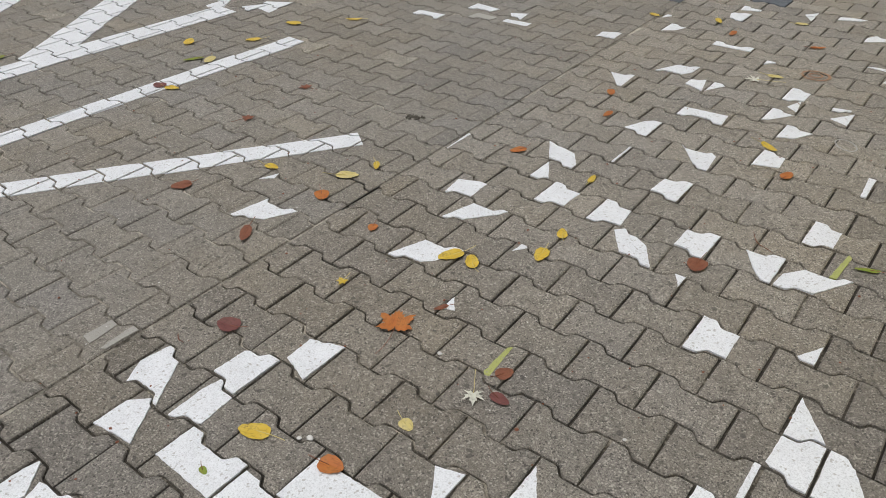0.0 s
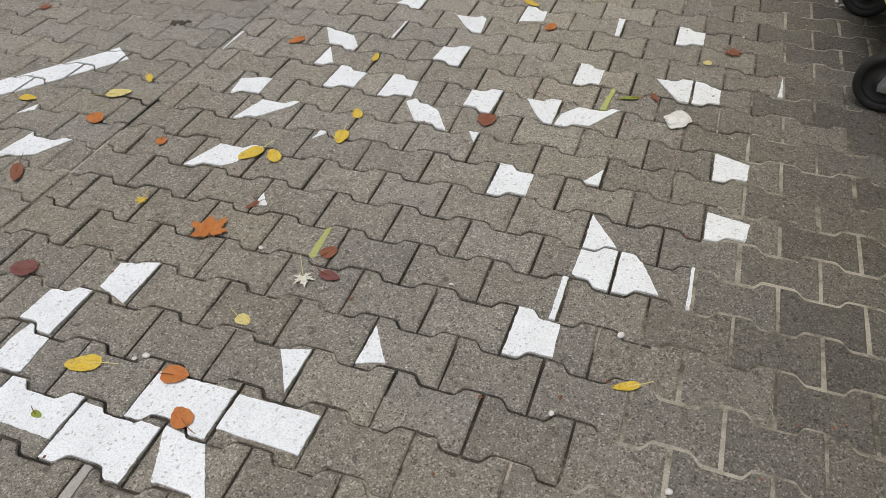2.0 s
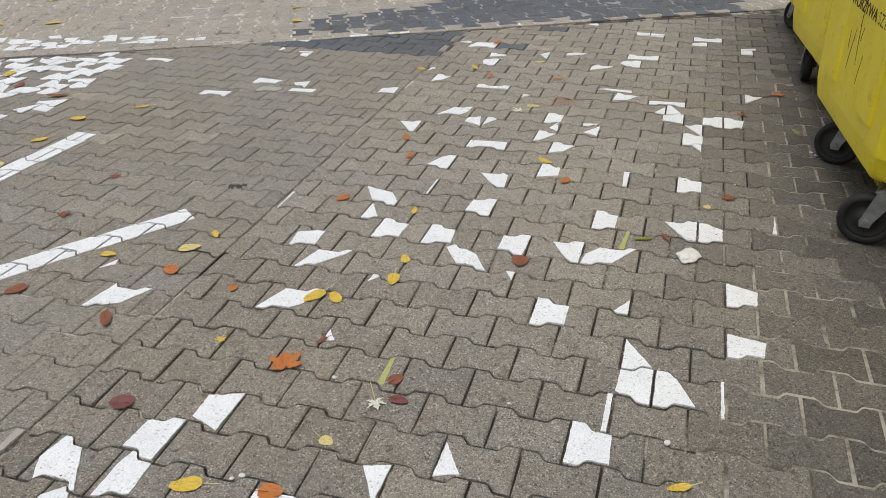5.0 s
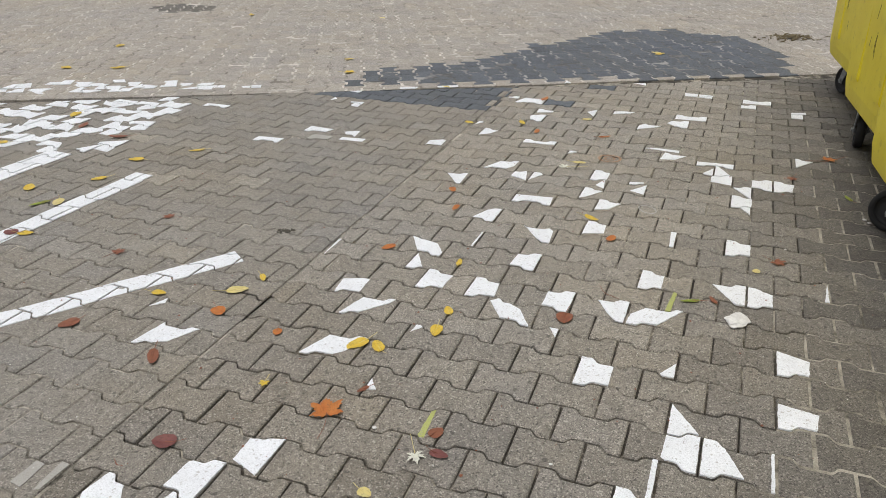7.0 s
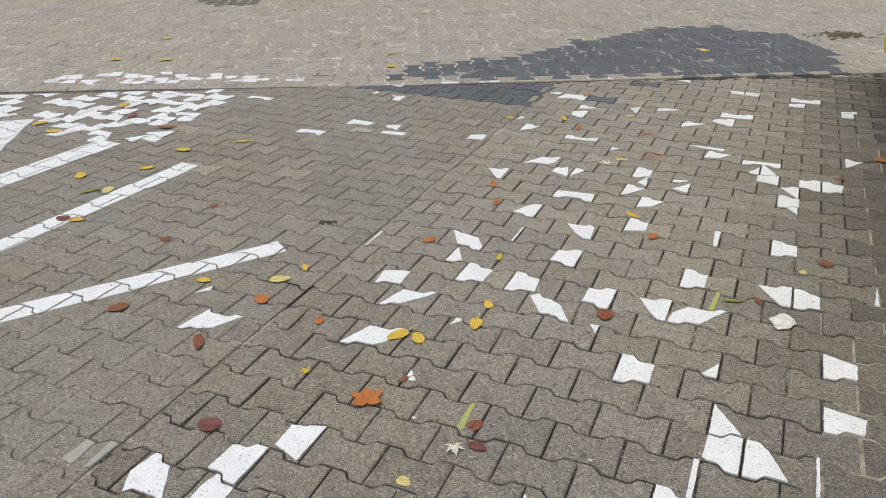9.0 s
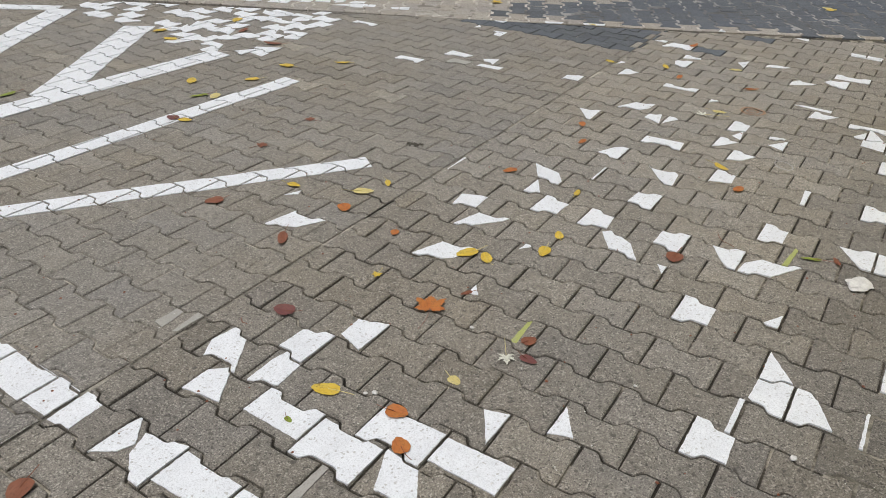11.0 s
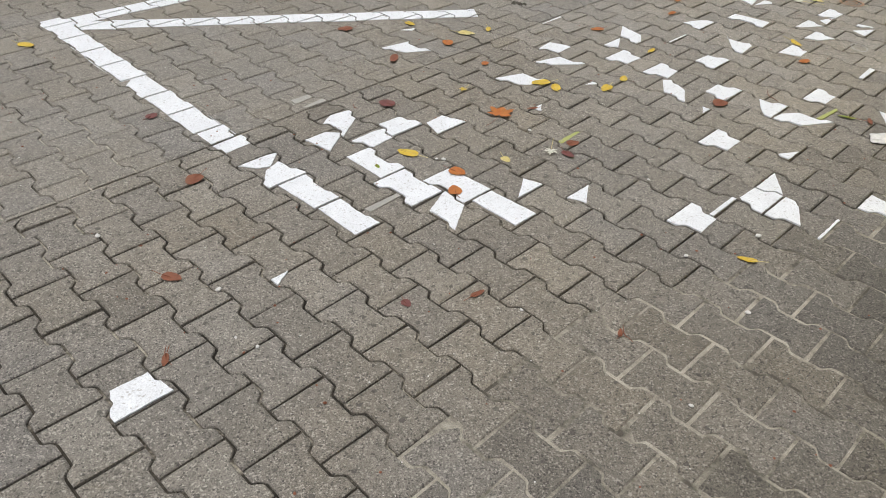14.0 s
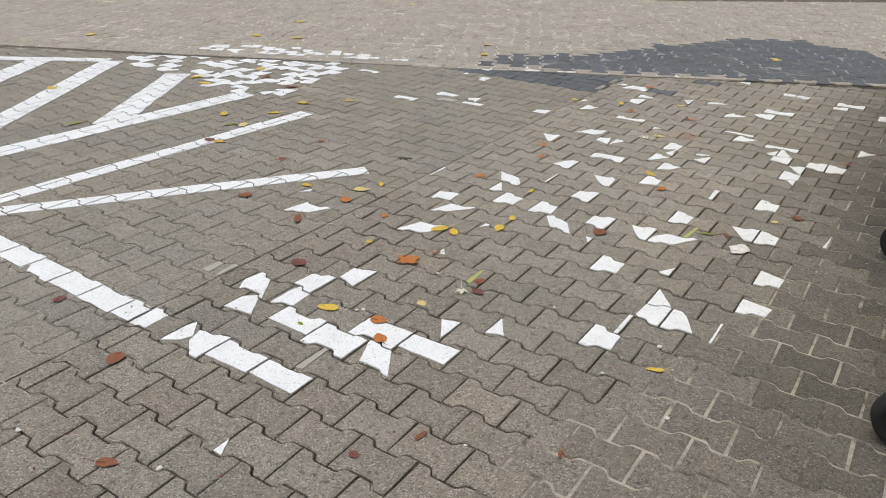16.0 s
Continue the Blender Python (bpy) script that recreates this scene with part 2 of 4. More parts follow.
class Field:
    """A field of blocks on one lattice: origin, the rows' direction, and the half-planes that bound it."""

    def __init__(self, ox, oy, degrees, bounds, stretch=1.0, widen=1.0, drifts=False):
        self.o, self.turn, self.bounds, self.k, self.w, self.drifts = (ox, oy), radians(degrees), bounds, stretch, widen, drifts

    def world(self, u, v):
        x, y = self.straight(u, v)
        return (x, y + sag(x)) if self.drifts else (x, y)

    def straight(self, u, v):
        """The place of a point of the lattice were its rows not askew."""
        u, v = u * self.k * self.w, v * self.k
        c, s = math.cos(self.turn), math.sin(self.turn)
        x, y = self.o[0] + c * u - s * v, self.o[1] + s * u + c * v
        return drift(x, y) if self.drifts else (x, y)

    def local(self, x, y):
        x, y = undrift(x, y) if self.drifts else (x, y)
        c, s = math.cos(self.turn), math.sin(self.turn)
        x, y = x - self.o[0], y - self.o[1]
        return (c * x + s * y) / self.k / self.w, (-s * x + c * y) / self.k

    def middle(self, i, j):
        return LENGTH * i + (LENGTH / 2 if j % 2 == 0 else 0.0), PITCH * j

    def centre(self, i, j):
        return self.world(*self.middle(i, j))

    def laid(self, poly, i, j):
        u, v = self.middle(i, j)
        return [self.world(u + a, v + b) for a, b in poly]

    def skewed(self, poly, i, j):
        """An outline about a block's middle as the askew rows shift it, still about the straight rows' middle."""
        if not self.drifts:
            return poly
        u, v = self.middle(i, j)
        out = []
        for a, b in poly:
            x, y = self.world(u + a, v + b)
            lu, lv = self.local(x, y)
            out.append((lu - u, lv - v))
        return out

    def laid_straight(self, poly, i, j):
        u, v = self.middle(i, j)
        return [self.straight(u + a, v + b) for a, b in poly]

    def widened(self, x, y):
        """How much longer than usual a block at this place is laid."""
        return self.w * ((drift(x + 0.1, y)[0] - drift(x - 0.1, y)[0]) / 0.2 if self.drifts else 1.0)

    def cut(self, poly):
        for a, b, c in self.bounds:
            poly = clip(poly, a, b, c)
            if len(poly) < 3:
                return []
        return poly


def below(p, q):
    """The half-plane to the right of the way from p to q."""
    dx, dy = q[0] - p[0], q[1] - p[1]
    n = math.hypot(dx, dy)
    a, b = -dy / n, dx / n
    return a, b, a * p[0] + b * p[1]


def above(p, q):
    a, b, c = below(p, q)
    return -a, -b, -c


# the drainage edge where the parking court meets the lane
EDGE_A, EDGE_B, EDGE_C = (-9.2, 0.70), (-2.60, 3.78), (3.6, 6.96)
SEAM_A, SEAM_B = (-1.195, -2.6), (-1.300, 5.0)
COURT = Field(0, 0, 0, [below(EDGE_B, EDGE_C), below(EDGE_A, EDGE_B), below(SEAM_A, SEAM_B)], drifts=True)
BAY = Field(-1.553, -0.047, 0, [below(EDGE_B, EDGE_C), below(EDGE_A, EDGE_B), above((SEAM_A[0] - 0.011, SEAM_A[1]), (SEAM_B[0] - 0.011, SEAM_B[1]))], 1.0, 1.045)
LANE = Field(-2.0, 4.27, 118.0, [above(EDGE_A, EDGE_B), above(EDGE_B, EDGE_C)], 1.07)
DARK_LANE = [(-2.69, 4.02), (-2.65, 4.14), (-2.61, 4.53), (-1.92, 5.17), (-1.63, 6.03), (-1.0, 7.02), (-0.54, 7.33), (0.28, 7.21), (0.74, 6.35), (0.75, 5.57), (-1.33, 4.53)]
LONE_DARK = [(-0.82, 4.08), (-0.44, 4.12), (-0.66, 4.65)]
DARK_COURT = [(-2.64, 3.74), (-2.47, 3.9), (-1.36, 4.48), (-1.3, 4.13), (-1.29, 3.71), (-1.72, 3.62), (-2.23, 3.63)]


def material_at(field, x, y):
    if field is LANE:
        if ((x + 6.77) / 0.42) ** 2 + ((y - 7.05) / 0.32) ** 2 < 1:
            return PAVER_GRIMY
        return PAVER_DARK if inside(x, y, DARK_LANE) else PAVER_FAR
    if inside(x, y, DARK_COURT):
        return PAVER_DARK
    pick = random.Random(int(x * 700) * 31 + int(y * 700)).random()
    if field is BAY:
        return PAVER_PALE if pick > 0.965 else PAVER_BAY
    if any(abs(x - a) < 0.08 and abs(y - b) < 0.05 for a, b in LONE_DARK):
        return PAVER_DARK
    # soil and the containers' contact shade, both put into the blocks' tone
    soil_shade = min(1.0, max(0.0, (x - 0.15) / 0.95))
    tone = (0.220 + 0.050 * min(1.0, max(0.0, y / 1.6))) * (1 - 0.54 * soil_shade * min(1.15, 0.65 + max(0.0, y + 0.2) * 0.5)) + (pick - 0.5) * (0.034 + 0.03 * soil_shade)
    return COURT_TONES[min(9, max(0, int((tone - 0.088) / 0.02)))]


def pave(owner, field, spans, near):
    """Lays a field of blocks: those for which near(x, y) holds are objects of their own, the rest is joined by colour."""
    rng = random.Random(5)
    joined, count = {}, 0
    outer, inner_line = {LANE: (OUTER_LANE, INNER_LANE), BAY: (OUTER_BAY, INNER_BAY)}.get(field, (OUTER, INNER))
    for j in range(spans[2], spans[3]):
        for i in range(spans[0], spans[1]):
            x, y = field.centre(i, j)
            full = field.laid(outer, i, j)
            kept = field.cut(full)
            if len(kept) < 3 or abs(area(kept)) < 0.0005:
                continue
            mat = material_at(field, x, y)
            lift, tx, ty = rng.uniform(-0.0018, 0.0012), rng.gauss(0, 0.5), rng.gauss(0, 0.5)
            whole = len(kept) == len(full) and all(abs(a[0] - b[0]) + abs(a[1] - b[1]) < 1e-6 for a, b in zip(kept, full))
            if whole and near(x, y) and count < 300:
                ob = new("paving_block", block_mesh(mat, outer, inner_line, count % 9))
                ob.parent = owner
                ob.matrix_basis = pose(x, y, lift, tx, ty, math.degrees(field.turn) + (math.degrees(SAG) if field.drifts and x < 0 else 0) + rng.gauss(0, 0.25) + (180 if rng.random() < 0.5 else 0)) @ Matrix.Diagonal((field.k * field.widened(x, y), field.k, field.k, 1))
                count += 1
                continue
            verts, faces = joined.setdefault(mat.name, ([], []))
            inner = field.laid(chipped(inner_line, rng), i, j) if whole else shrink(kept, EDGE)
            v, f = prism(kept, inner, lift)
            base = len(verts)
            sx, sy = math.tan(radians(ty)), math.tan(radians(tx))
            verts += [(a, b, c + ((a - x) * sx + (b - y) * sy if c > -DEEP else 0)) for a, b, c in v]
            faces += [tuple(base + k for k in g) for g in f]
    for name, (verts, faces) in joined.items():
        mesh_object("paving_blocks", verts, faces, bpy.data.materials[name], owner, "", "stuff")


# ---- the ground ----
def sheet():
    verts, faces = [], []
    steps = [-400, -60, -14, 14, 60, 400]
    for y in steps:
        for x in steps:
            verts.append((x, y, -0.018))
    n = len(steps)
    for b in range(n - 1):
        for a in range(n - 1):
            faces.append((b * n + a, b * n + a + 1, (b + 1) * n + a + 1, (b + 1) * n + a))
    return mesh_object("ground", verts, faces, GROUND, None, "sandy grey ground under and around the block paving", "structure", "ground")


sheet()


def bed(name, corners, material, label, top):
    n = len(corners)
    verts = [(x, y, top) for x, y in corners] + [(x, y, top - 0.05) for x, y in corners]
    faces = [tuple(range(n)), tuple(range(2 * n - 1, n - 1, -1))] + [(n + k, n + (k + 1) % n, (k + 1) % n, k) for k in range(n)]
    mesh_object(name, verts, faces, material, None, label, "structure", "ground")


bed("court_bed", [(-1.4, -5.2), (7.0, -5.2), (7.0, 8.62), (3.6, 6.98), (-1.35, 4.42)], SAND, "sand in the joints of the parking court", -0.011)
bed("seam_sand", [(-1.4, 0.7), (-1.15, 0.7), (-1.0, 1.6), (-0.95, 3.0), (-1.1, 4.3), (-1.33, 4.3)], SAND_BAY, "pale sand swept into the joints beside the bay", -0.0062)
bed("seam_strip", [(-1.252, 0.9), (-1.228, 0.9), (-1.287, 4.9), (-1.312, 4.9)], SAND_BAY, "pale sand in the seam between court and bay", -0.0036)
bed("swept_sand", [(0.30, -1.1), (1.35, -1.4), (1.35, 3.80), (0.80, 3.80), (0.78, 1.75), (0.60, 0.75), (0.50, 0.20), (0.28, -0.40)], SAND_SWEPT, "pale sand swept into the joints beside the containers", -0.0034)
bed("bay_bed", [(-9.4, -5.2), (-1.16, -5.2), (-1.2545, 2.2), (-1.290, 4.36), (-2.62, 3.68), (-9.4, 0.51)], SAND_BAY, "pale sand in the joints of the hatched bay", -0.0062)
bed("lane_bed", [(-9.4, 0.62), (-2.62, 3.79), (3.6, 6.98), (6.0, 8.2), (6.0, 18.0), (-16.0, 18.0), (-16.0, -2.4)], SAND_LANE, "light sand in the joints of the access lane", -0.0024)
bed("dark_lane_bed", [(-2.60, 4.10), (-1.33, 4.56), (0.75, 5.60), (0.74, 6.30), (0.28, 7.15), (-0.54, 7.28), (-1.0, 6.98), (-1.60, 6.0), (-1.9, 5.13)], SAND_DIM, "dim sand in the joints of the anthracite blocks", -0.0020)
court = tagged(new("pavement"), "grey double-T concrete block paving of a parking court", "pavement", kind="structure")
lane = tagged(new("road"), "paler concrete block paving of the access lane", "road", kind="structure")
bay = tagged(new("parking_bay"), "smoother grey double-T concrete block paving of a hatched bay", "pavement", kind="structure")
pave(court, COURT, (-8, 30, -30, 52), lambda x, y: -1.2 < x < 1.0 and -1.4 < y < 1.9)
pave(bay, BAY, (-38, 4, -30, 40), lambda x, y: -2.8 < x < -1.2 and -0.9 < y < 3.6)
pave(lane, LANE, (-8, 62, -46, 62), lambda x, y: -4.2 < x < -0.2 and y < 7.2)


# ---- white paint ----
from mathutils.geometry import tessellate_polygon

PAINT_OUTLINE = block_outline(GAP + 0.0012)


def paint_piece(owner, poly, material=PAINT, name="paint_patch", top=0.0022):
    """A coat of paint about two millimetres thick."""
    if len(poly) < 3 or abs(area(poly)) < 0.00012:
        return None
    if area(poly) < 0:
        poly = poly[::-1]
    rng = random.Random(int(1e4 * abs(poly[0][0] + 3 * poly[0][1])))
    ragged = []
    for p, q in zip(poly, poly[1:] + poly[:1]):
        long = math.hypot(q[0] - p[0], q[1] - p[1])
        if long < 1e-5:
            continue
        steps = max(1, int(long / 0.012)) if abs(p[0]) < 3 and p[1] < 3 else 1
        nx, ny = (q[1] - p[1]) / long, (p[0] - q[0]) / long
        for k in range(steps):
            w = 0.0 if steps == 1 else rng.uniform(-0.0016, 0.0008)
            ragged.append((p[0] + (q[0] - p[0]) * k / steps + nx * w, p[1] + (q[1] - p[1]) * k / steps + ny * w))
    poly = ragged
    n = len(poly)
    verts = [(x, y, top) for x, y in poly] + [(x, y, -0.0026) for x, y in poly]
    faces = [(n + k, n + (k + 1) % n, (k + 1) % n, k) for k in range(n)]
    for a, b, c in tessellate_polygon([[Vector((x, y, 0)) for x, y in poly]]):
        (ax, ay), (bx, by), (cx, cy) = poly[a], poly[b], poly[c]
        turn = (bx - ax) * (cy - ay) - (by - ay) * (cx - ax)
        if abs(turn) > 1e-9:
            faces.append((a, b, c) if turn > 0 else (a, c, b))
    return mesh_object(name, verts, faces, material, owner)


def stripe(owner, field, start, end, width, w_end=None, material=PAINT, top=0.0022):
    """A painted line that runs over the blocks, broken at each joint."""
    w_end = w_end or width
    d = Vector((end[0] - start[0], end[1] - start[1]))
    n = Vector((-d.y, d.x)).normalized()
    a0, a1 = (Vector(start) + n * width / 2, Vector(start) - n * width / 2)
    b0, b1 = (Vector(end) + n * w_end / 2, Vector(end) - n * w_end / 2)
    cuts = [below(a0, b0), above(a1, b1), below(a1, a0), below(b0, b1)]
    lo_x, hi_x = min(a0.x, a1.x, b0.x, b1.x) - 0.3, max(a0.x, a1.x, b0.x, b1.x) + 0.3
    lo_y, hi_y = min(a0.y, a1.y, b0.y, b1.y) - 0.3, max(a0.y, a1.y, b0.y, b1.y) + 0.3
    for j in range(-20, 52):
        for i in range(-40, 24):
            x, y = field.centre(i, j)
            if not (lo_x < x < hi_x and lo_y < y < hi_y):
                continue
            poly = field.cut(field.laid(PAINT_OUTLINE, i, j))
            slip = n * random.Random(i * 97 + j).uniform(-0.006, 0.006)
            for k, (a, b, c) in enumerate(cuts):
                poly = clip(poly, a, b, c + (a * slip.x + b * slip.y if k < 2 else 0)) if len(poly) > 2 else []
            paint_piece(owner, poly, material, top=top)


def marking(label):
    return tagged(new("painted_line"), label, "line marking", "hatched markings", "structure")



bay_line = marking("straight white painted line along a row of blocks")
stripe(bay_line, BAY, (-2.90, -0.618), (-1.19, -0.600), 0.116)
stripe(bay_line, COURT, (-1.22, -0.597), (-1.14, -0.592), 0.125)
LINES = (
    ((-2.79, -0.62), (-1.575, 1.135), 0.115, 0.112),
    ((-2.812, -0.60), (-2.70, 1.80), 0.115, 0.13),
    ((-3.605, -0.9), (-3.465, 1.92), 0.19, 0.185),
    ((-3.56, 0.76), (-4.46, 2.02), 0.22, 0.22),
    ((-3.67, -0.38), (-5.37, 1.98), 0.18, 0.215),
    ((-4.86, 0.07), (-5.91, 1.58), 0.22, 0.23),
)
for k, (start, end, width, w_end) in enumerate(LINES):
    stripe(marking("white painted hatching line across grey blocks"), BAY, start, end, width, w_end, PAINT, 0.0026 + 0.0004 * k)
stripe(marking("thin white painted border line beside the lane"), BAY, (-8.0, 0.26), (-5.42, 1.98), 0.14, None, PAINT, 0.0054)


shard_count = [0]


def shard(field, i, j, *cuts, material=PAINT):
    """What is left of an old line on one relaid block: the block's top within some half-planes (degrees, millimetres from its middle)."""
    poly = field.skewed(PAINT_OUTLINE, i, j)
    spread = 24 if (field is BAY and i <= -8) or (field is LANE and j >= 11) else 0
    for angle, off in zip(cuts[::2], cuts[1::2]):
        poly = clip(poly, math.cos(radians(angle)), math.sin(radians(angle)), (off + spread) / 1000) if len(poly) > 2 else []
    if len(poly) > 2:
        poly = field.cut(field.laid_straight(poly, i, j))
    shard_count[0] += 1
    paint_piece({LANE: lane, BAY: bay, COURT: court}[field], poly, material, top=0.0022 + 0.0003 * (shard_count[0] % 4))


shard(LANE, -1, -8, -78, -58, 63, 52)
shard(LANE, -1, -7, -177, 11, 63, -23)
shard(COURT, -2, 34, -111, 2, 3, 3, 51, 67, 153, 97)
shard(COURT, -2, 35, 51, 25, 153, -56)
shard(COURT, 0, 32, -171, 79, -96, -44)
shard(COURT, 0, 33, -171, -2, 84, -6)
shard(COURT, 1, 33, -3, 2, 84, -26)
shard(COURT, -4, 27, -174, 86, -69, 8, 3, 18)
shard(COURT, -5, 26, -165, 2, 168, 1)
shard(COURT, -3, 27, -150, -76, 144, 24)
shard(COURT, -3, 28, -150, 82, 0, -9, 144, 19)
shard(COURT, -2, 28, -66, -2, -36, 4, 120, 60)
shard(COURT, -1, 26, -54, -6, -33, 3, 153, 89)
shard(COURT, 0, 27, -135, 26, 159, 28)
shard(COURT, 0, 28, -87, 25)
shard(COURT, 2, 32, -90, 23)
shard(COURT, 2, 31, -177, 2, -90, 14)
shard(COURT, -4, 22, -87, 6)
shard(COURT, -2, 21, -45, -74, 51, 12)
shard(COURT, 0, 23, -99, 25, 87, 6, 111, 25)
shard(COURT, 0, 22, -78, 27, -33, 4, 174, 87)
shard(COURT, 1, 22, 93, -13)
shard(COURT, -4, 18, -114, 31, 12, 77, 177, -5)
shard(COURT, -3, 18, -27, -55)
shard(COURT, -1, 19, 0, -11)
shard(COURT, -2, 18, -126, -11, 9, 90, 162, -52)
shard(COURT, -1, 17, -54, 7, -33, -25)
shard(COURT, 0, 19, -6, -20, 102, -29)
shard(COURT, -1, 18, -114, 24, 147, -41)
shard(COURT, -3, 16, 6, 86, 96, 2)
shard(COURT, -1, 16, -66, 21, -27, -12)
shard(COURT, 1, 20, -105, 37, 180, 8)
shard(COURT, 2, 21, 27, -39)
shard(COURT, 1, 21, 153, -69)
shard(COURT, 2, 20, -180, 5)
shard(COURT, 3, 20, -6, -1)
shard(COURT, 2, 19, -147, -34)
shard(COURT, 2, 18, 0, 1)
shard(COURT, 2, 17, -147, -74)
shard(COURT, -2, 13, -144, 11, 6, 85, 45, 86)
shard(COURT, -1, 14, -69, 37, 3, -7)
shard(COURT, 0, 14, -177, -74)
shard(COURT, 2, 14, 0, 5)
shard(COURT, 1, 11, 0, -9)
shard(COURT, 0, 9, -150, -12, -141, -4)
shard(COURT, 1, 9, -30, 34, 144, 67, 174, 88)
shard(COURT, 2, 11, -147, -5, -144, -3)
shard(COURT, 3, 11, 0, -6, 60, 32)
shard(COURT, 3, 12, 174, -87)
shard(COURT, 0, 6, 0, 11)
shard(COURT, 1, 7, 150, -79)
shard(COURT, 3, 8, -66, 67, -3, 5, 72, 32)
shard(COURT, -6, 10, -177, 74, 0, -64, 78, 33)
shard(COURT, -4, 11, -150, 49, 33, 47, 75, 23, 75, 25)
shard(COURT, -4, 10, 30, -65)
shard(COURT, -4, 12, -180, -87)
shard(COURT, -2, 11, 177, 3)
shard(COURT, -5, 8, -171, 85, 3, 20, 114, 29)
shard(COURT, -3, 9, -3, 12, 75, 37)
shard(COURT, -2, 9, 6, 9)
shard(COURT, -4, 7, -39, 39, -21, 55, 165, 49)
shard(COURT, -2, 8, -147, 53, 30, 37, 60, 31, 138, 92)
shard(COURT, -1, 9, -180, 4)
shard(COURT, -3, 6, -36, -73, 174, 84)
shard(COURT, -4, 5, -45, 69, -21, 67, 159, 47)
shard(COURT, -1, 7, -150, -91)
shard(COURT, -3, 4, -66, 29, 36, -83)
shard(COURT, -4, 14, 159, -19)
shard(COURT, -6, 29, -102, -10, 129, -4)
shard(COURT, -5, 29, 90, 34, 162, 62)
shard(COURT, -6, 24, -33, -55, 63, 22, 177, 83)
shard(COURT, -5, 23, -51, 20, -21, -12)
shard(BAY, 1, 21, -177, 62, 3, 34, 120, 44)
shard(COURT, -4, 19, -33, 83, -3, 78, 120, 31, 156, 25)
shard(COURT, -5, 17, -144, 9, 3, 82)
shard(LANE, -1, 1, 153, 2, -111, 19)
shard(LANE, -1, -1, 162, -5, -120, 46)
shard(BAY, -4, 19, 3, 76, 96, 4)
shard(BAY, -3, 21, -18, 68, 84, 16)
shard(BAY, -2, 20, -144, 106, -87, 23, 0, 60, 96, 32)
shard(BAY, -2, 21, -144, 37, 9, 58, 120, 7)
shard(BAY, -3, 25, -153, 76, -105, 17, 6, -29)
shard(BAY, -4, 26, -153, 53, 6, 58, 99, -30)
shard(BAY, -5, 28, -102, 36, 57, 62, 159, -17)
shard(BAY, -5, 26, -177, 4, -42, 28, 39, 23)
shard(LANE, 0, 9, 174, -60, -90, -4)
shard(LANE, 1, 9, -90, -4, 9, -54)
shard(LANE, 0, 10, 111, 4, 174, 22, 9, 23)
shard(BAY, -8, 23, 18, 69, 90, -34, 93, -33)
shard(BAY, -16, 19, -180, 65, -129, 66)
shard(BAY, -14, 20, -141, 101, -87, 14, 36, 37)
shard(BAY, -14, 21, 36, 36, 99, -7)
shard(BAY, -14, 19, -87, 19)
shard(BAY, -15, 18, 174, 77)
shard(BAY, -14, 18, 3, 61)
shard(BAY, -14, 16, -129, 61, 42, 83)
shard(BAY, -13, 15, -81, -38, 168, 17)
shard(BAY, -13, 16, 15, 61, 102, -33, 168, 89)
shard(BAY, -13, 16, -159, 11, -84, -7)
shard(BAY, -12, 17, 3, 68, 99, -21)
shard(BAY, -13, 17, -153, -59)
shard(BAY, -12, 17, -75, 1, 12, 5)
shard(BAY, -13, 18, -84, 30, 171, 20)
shard(BAY, -13, 21, -168, 52, -87, 31, 39, 88, 144, 79)
shard(BAY, -13, 20, -177, 49, -147, 41)
shard(BAY, -12, 19, -162, 7, -45, 78)
shard(BAY, -12, 20, -6, 64, 99, -20)
shard(BAY, -12, 21, -147, -8, -105, -8)
shard(BAY, -11, 21, -33, -40, 21, 5)
shard(BAY, -12, 22, 21, 52, 87, -34)
shard(BAY, -10, 21, -132, 58, -48, -18, 27, 12)
shard(BAY, -11, 22, -132, 96, 27, 36, 93, -16)
shard(BAY, -12, 20, -90, -2, 138, 29)
shard(BAY, -11, 20, -90, -4, -48, 22)
shard(BAY, -10, 20, -99, 25, -39, 31)
shard(BAY, -9, 21, -39, 44, -3, 17, 135, 94)
shard(BAY, -10, 22, -126, 105, -63, 63, -6, 63)
shard(BAY, -10, 23, 0, -27, 117, 75)
shard(BAY, -11, 17, 24, 16, 33, 12)
shard(BAY, -12, 18, -36, 73, 42, 98, 165, 5)
shard(BAY, -10, 18, -147, 97, -84, -14, 27, -21)
shard(BAY, -10, 19, -147, 91, 27, 3, 150, 69)
shard(BAY, -10, 19, -99, -4, -51, 85, 168, 64)
shard(BAY, -10, 20, 15, 37, 99, -1)
shard(BAY, -9, 18, -135, 49, -69, -9, 18, -1)
shard(BAY, -9, 19, -135, 75, 18, 49, 105, -13)
shard(BAY, -9, 17, -144, 105, -96, 22, -39, -14, 12, -1)
shard(BAY, -10, 18, -144, 105, 12, 64, 93, -10)
shard(BAY, -11, 16, -78, 21, -33, 45, 177, 18)
shard(BAY, -10, 17, -33, 39, 45, 49, 120, 41)
shard(BAY, -11, 15, -153, -17, -93, -10)
shard(BAY, -11, 16, 24, -18, 84, -33)
shard(BAY, -12, 14, -165, 11, -78, 23, -18, 43)
shard(BAY, -11, 15, -18, -9, 111, 23)
shard(BAY, -12, 15, -84, 18, 159, 8)
shard(BAY, -11, 15, -84, -5, 24, 5)
shard(BAY, -10, 14, -114, 38, -45, -34, 33, 2)
shard(BAY, -10, 15, -150, 93, 33, 10, 87, -11)
shard(BAY, -9, 15, -147, -1, 6, 79, 147, -53)
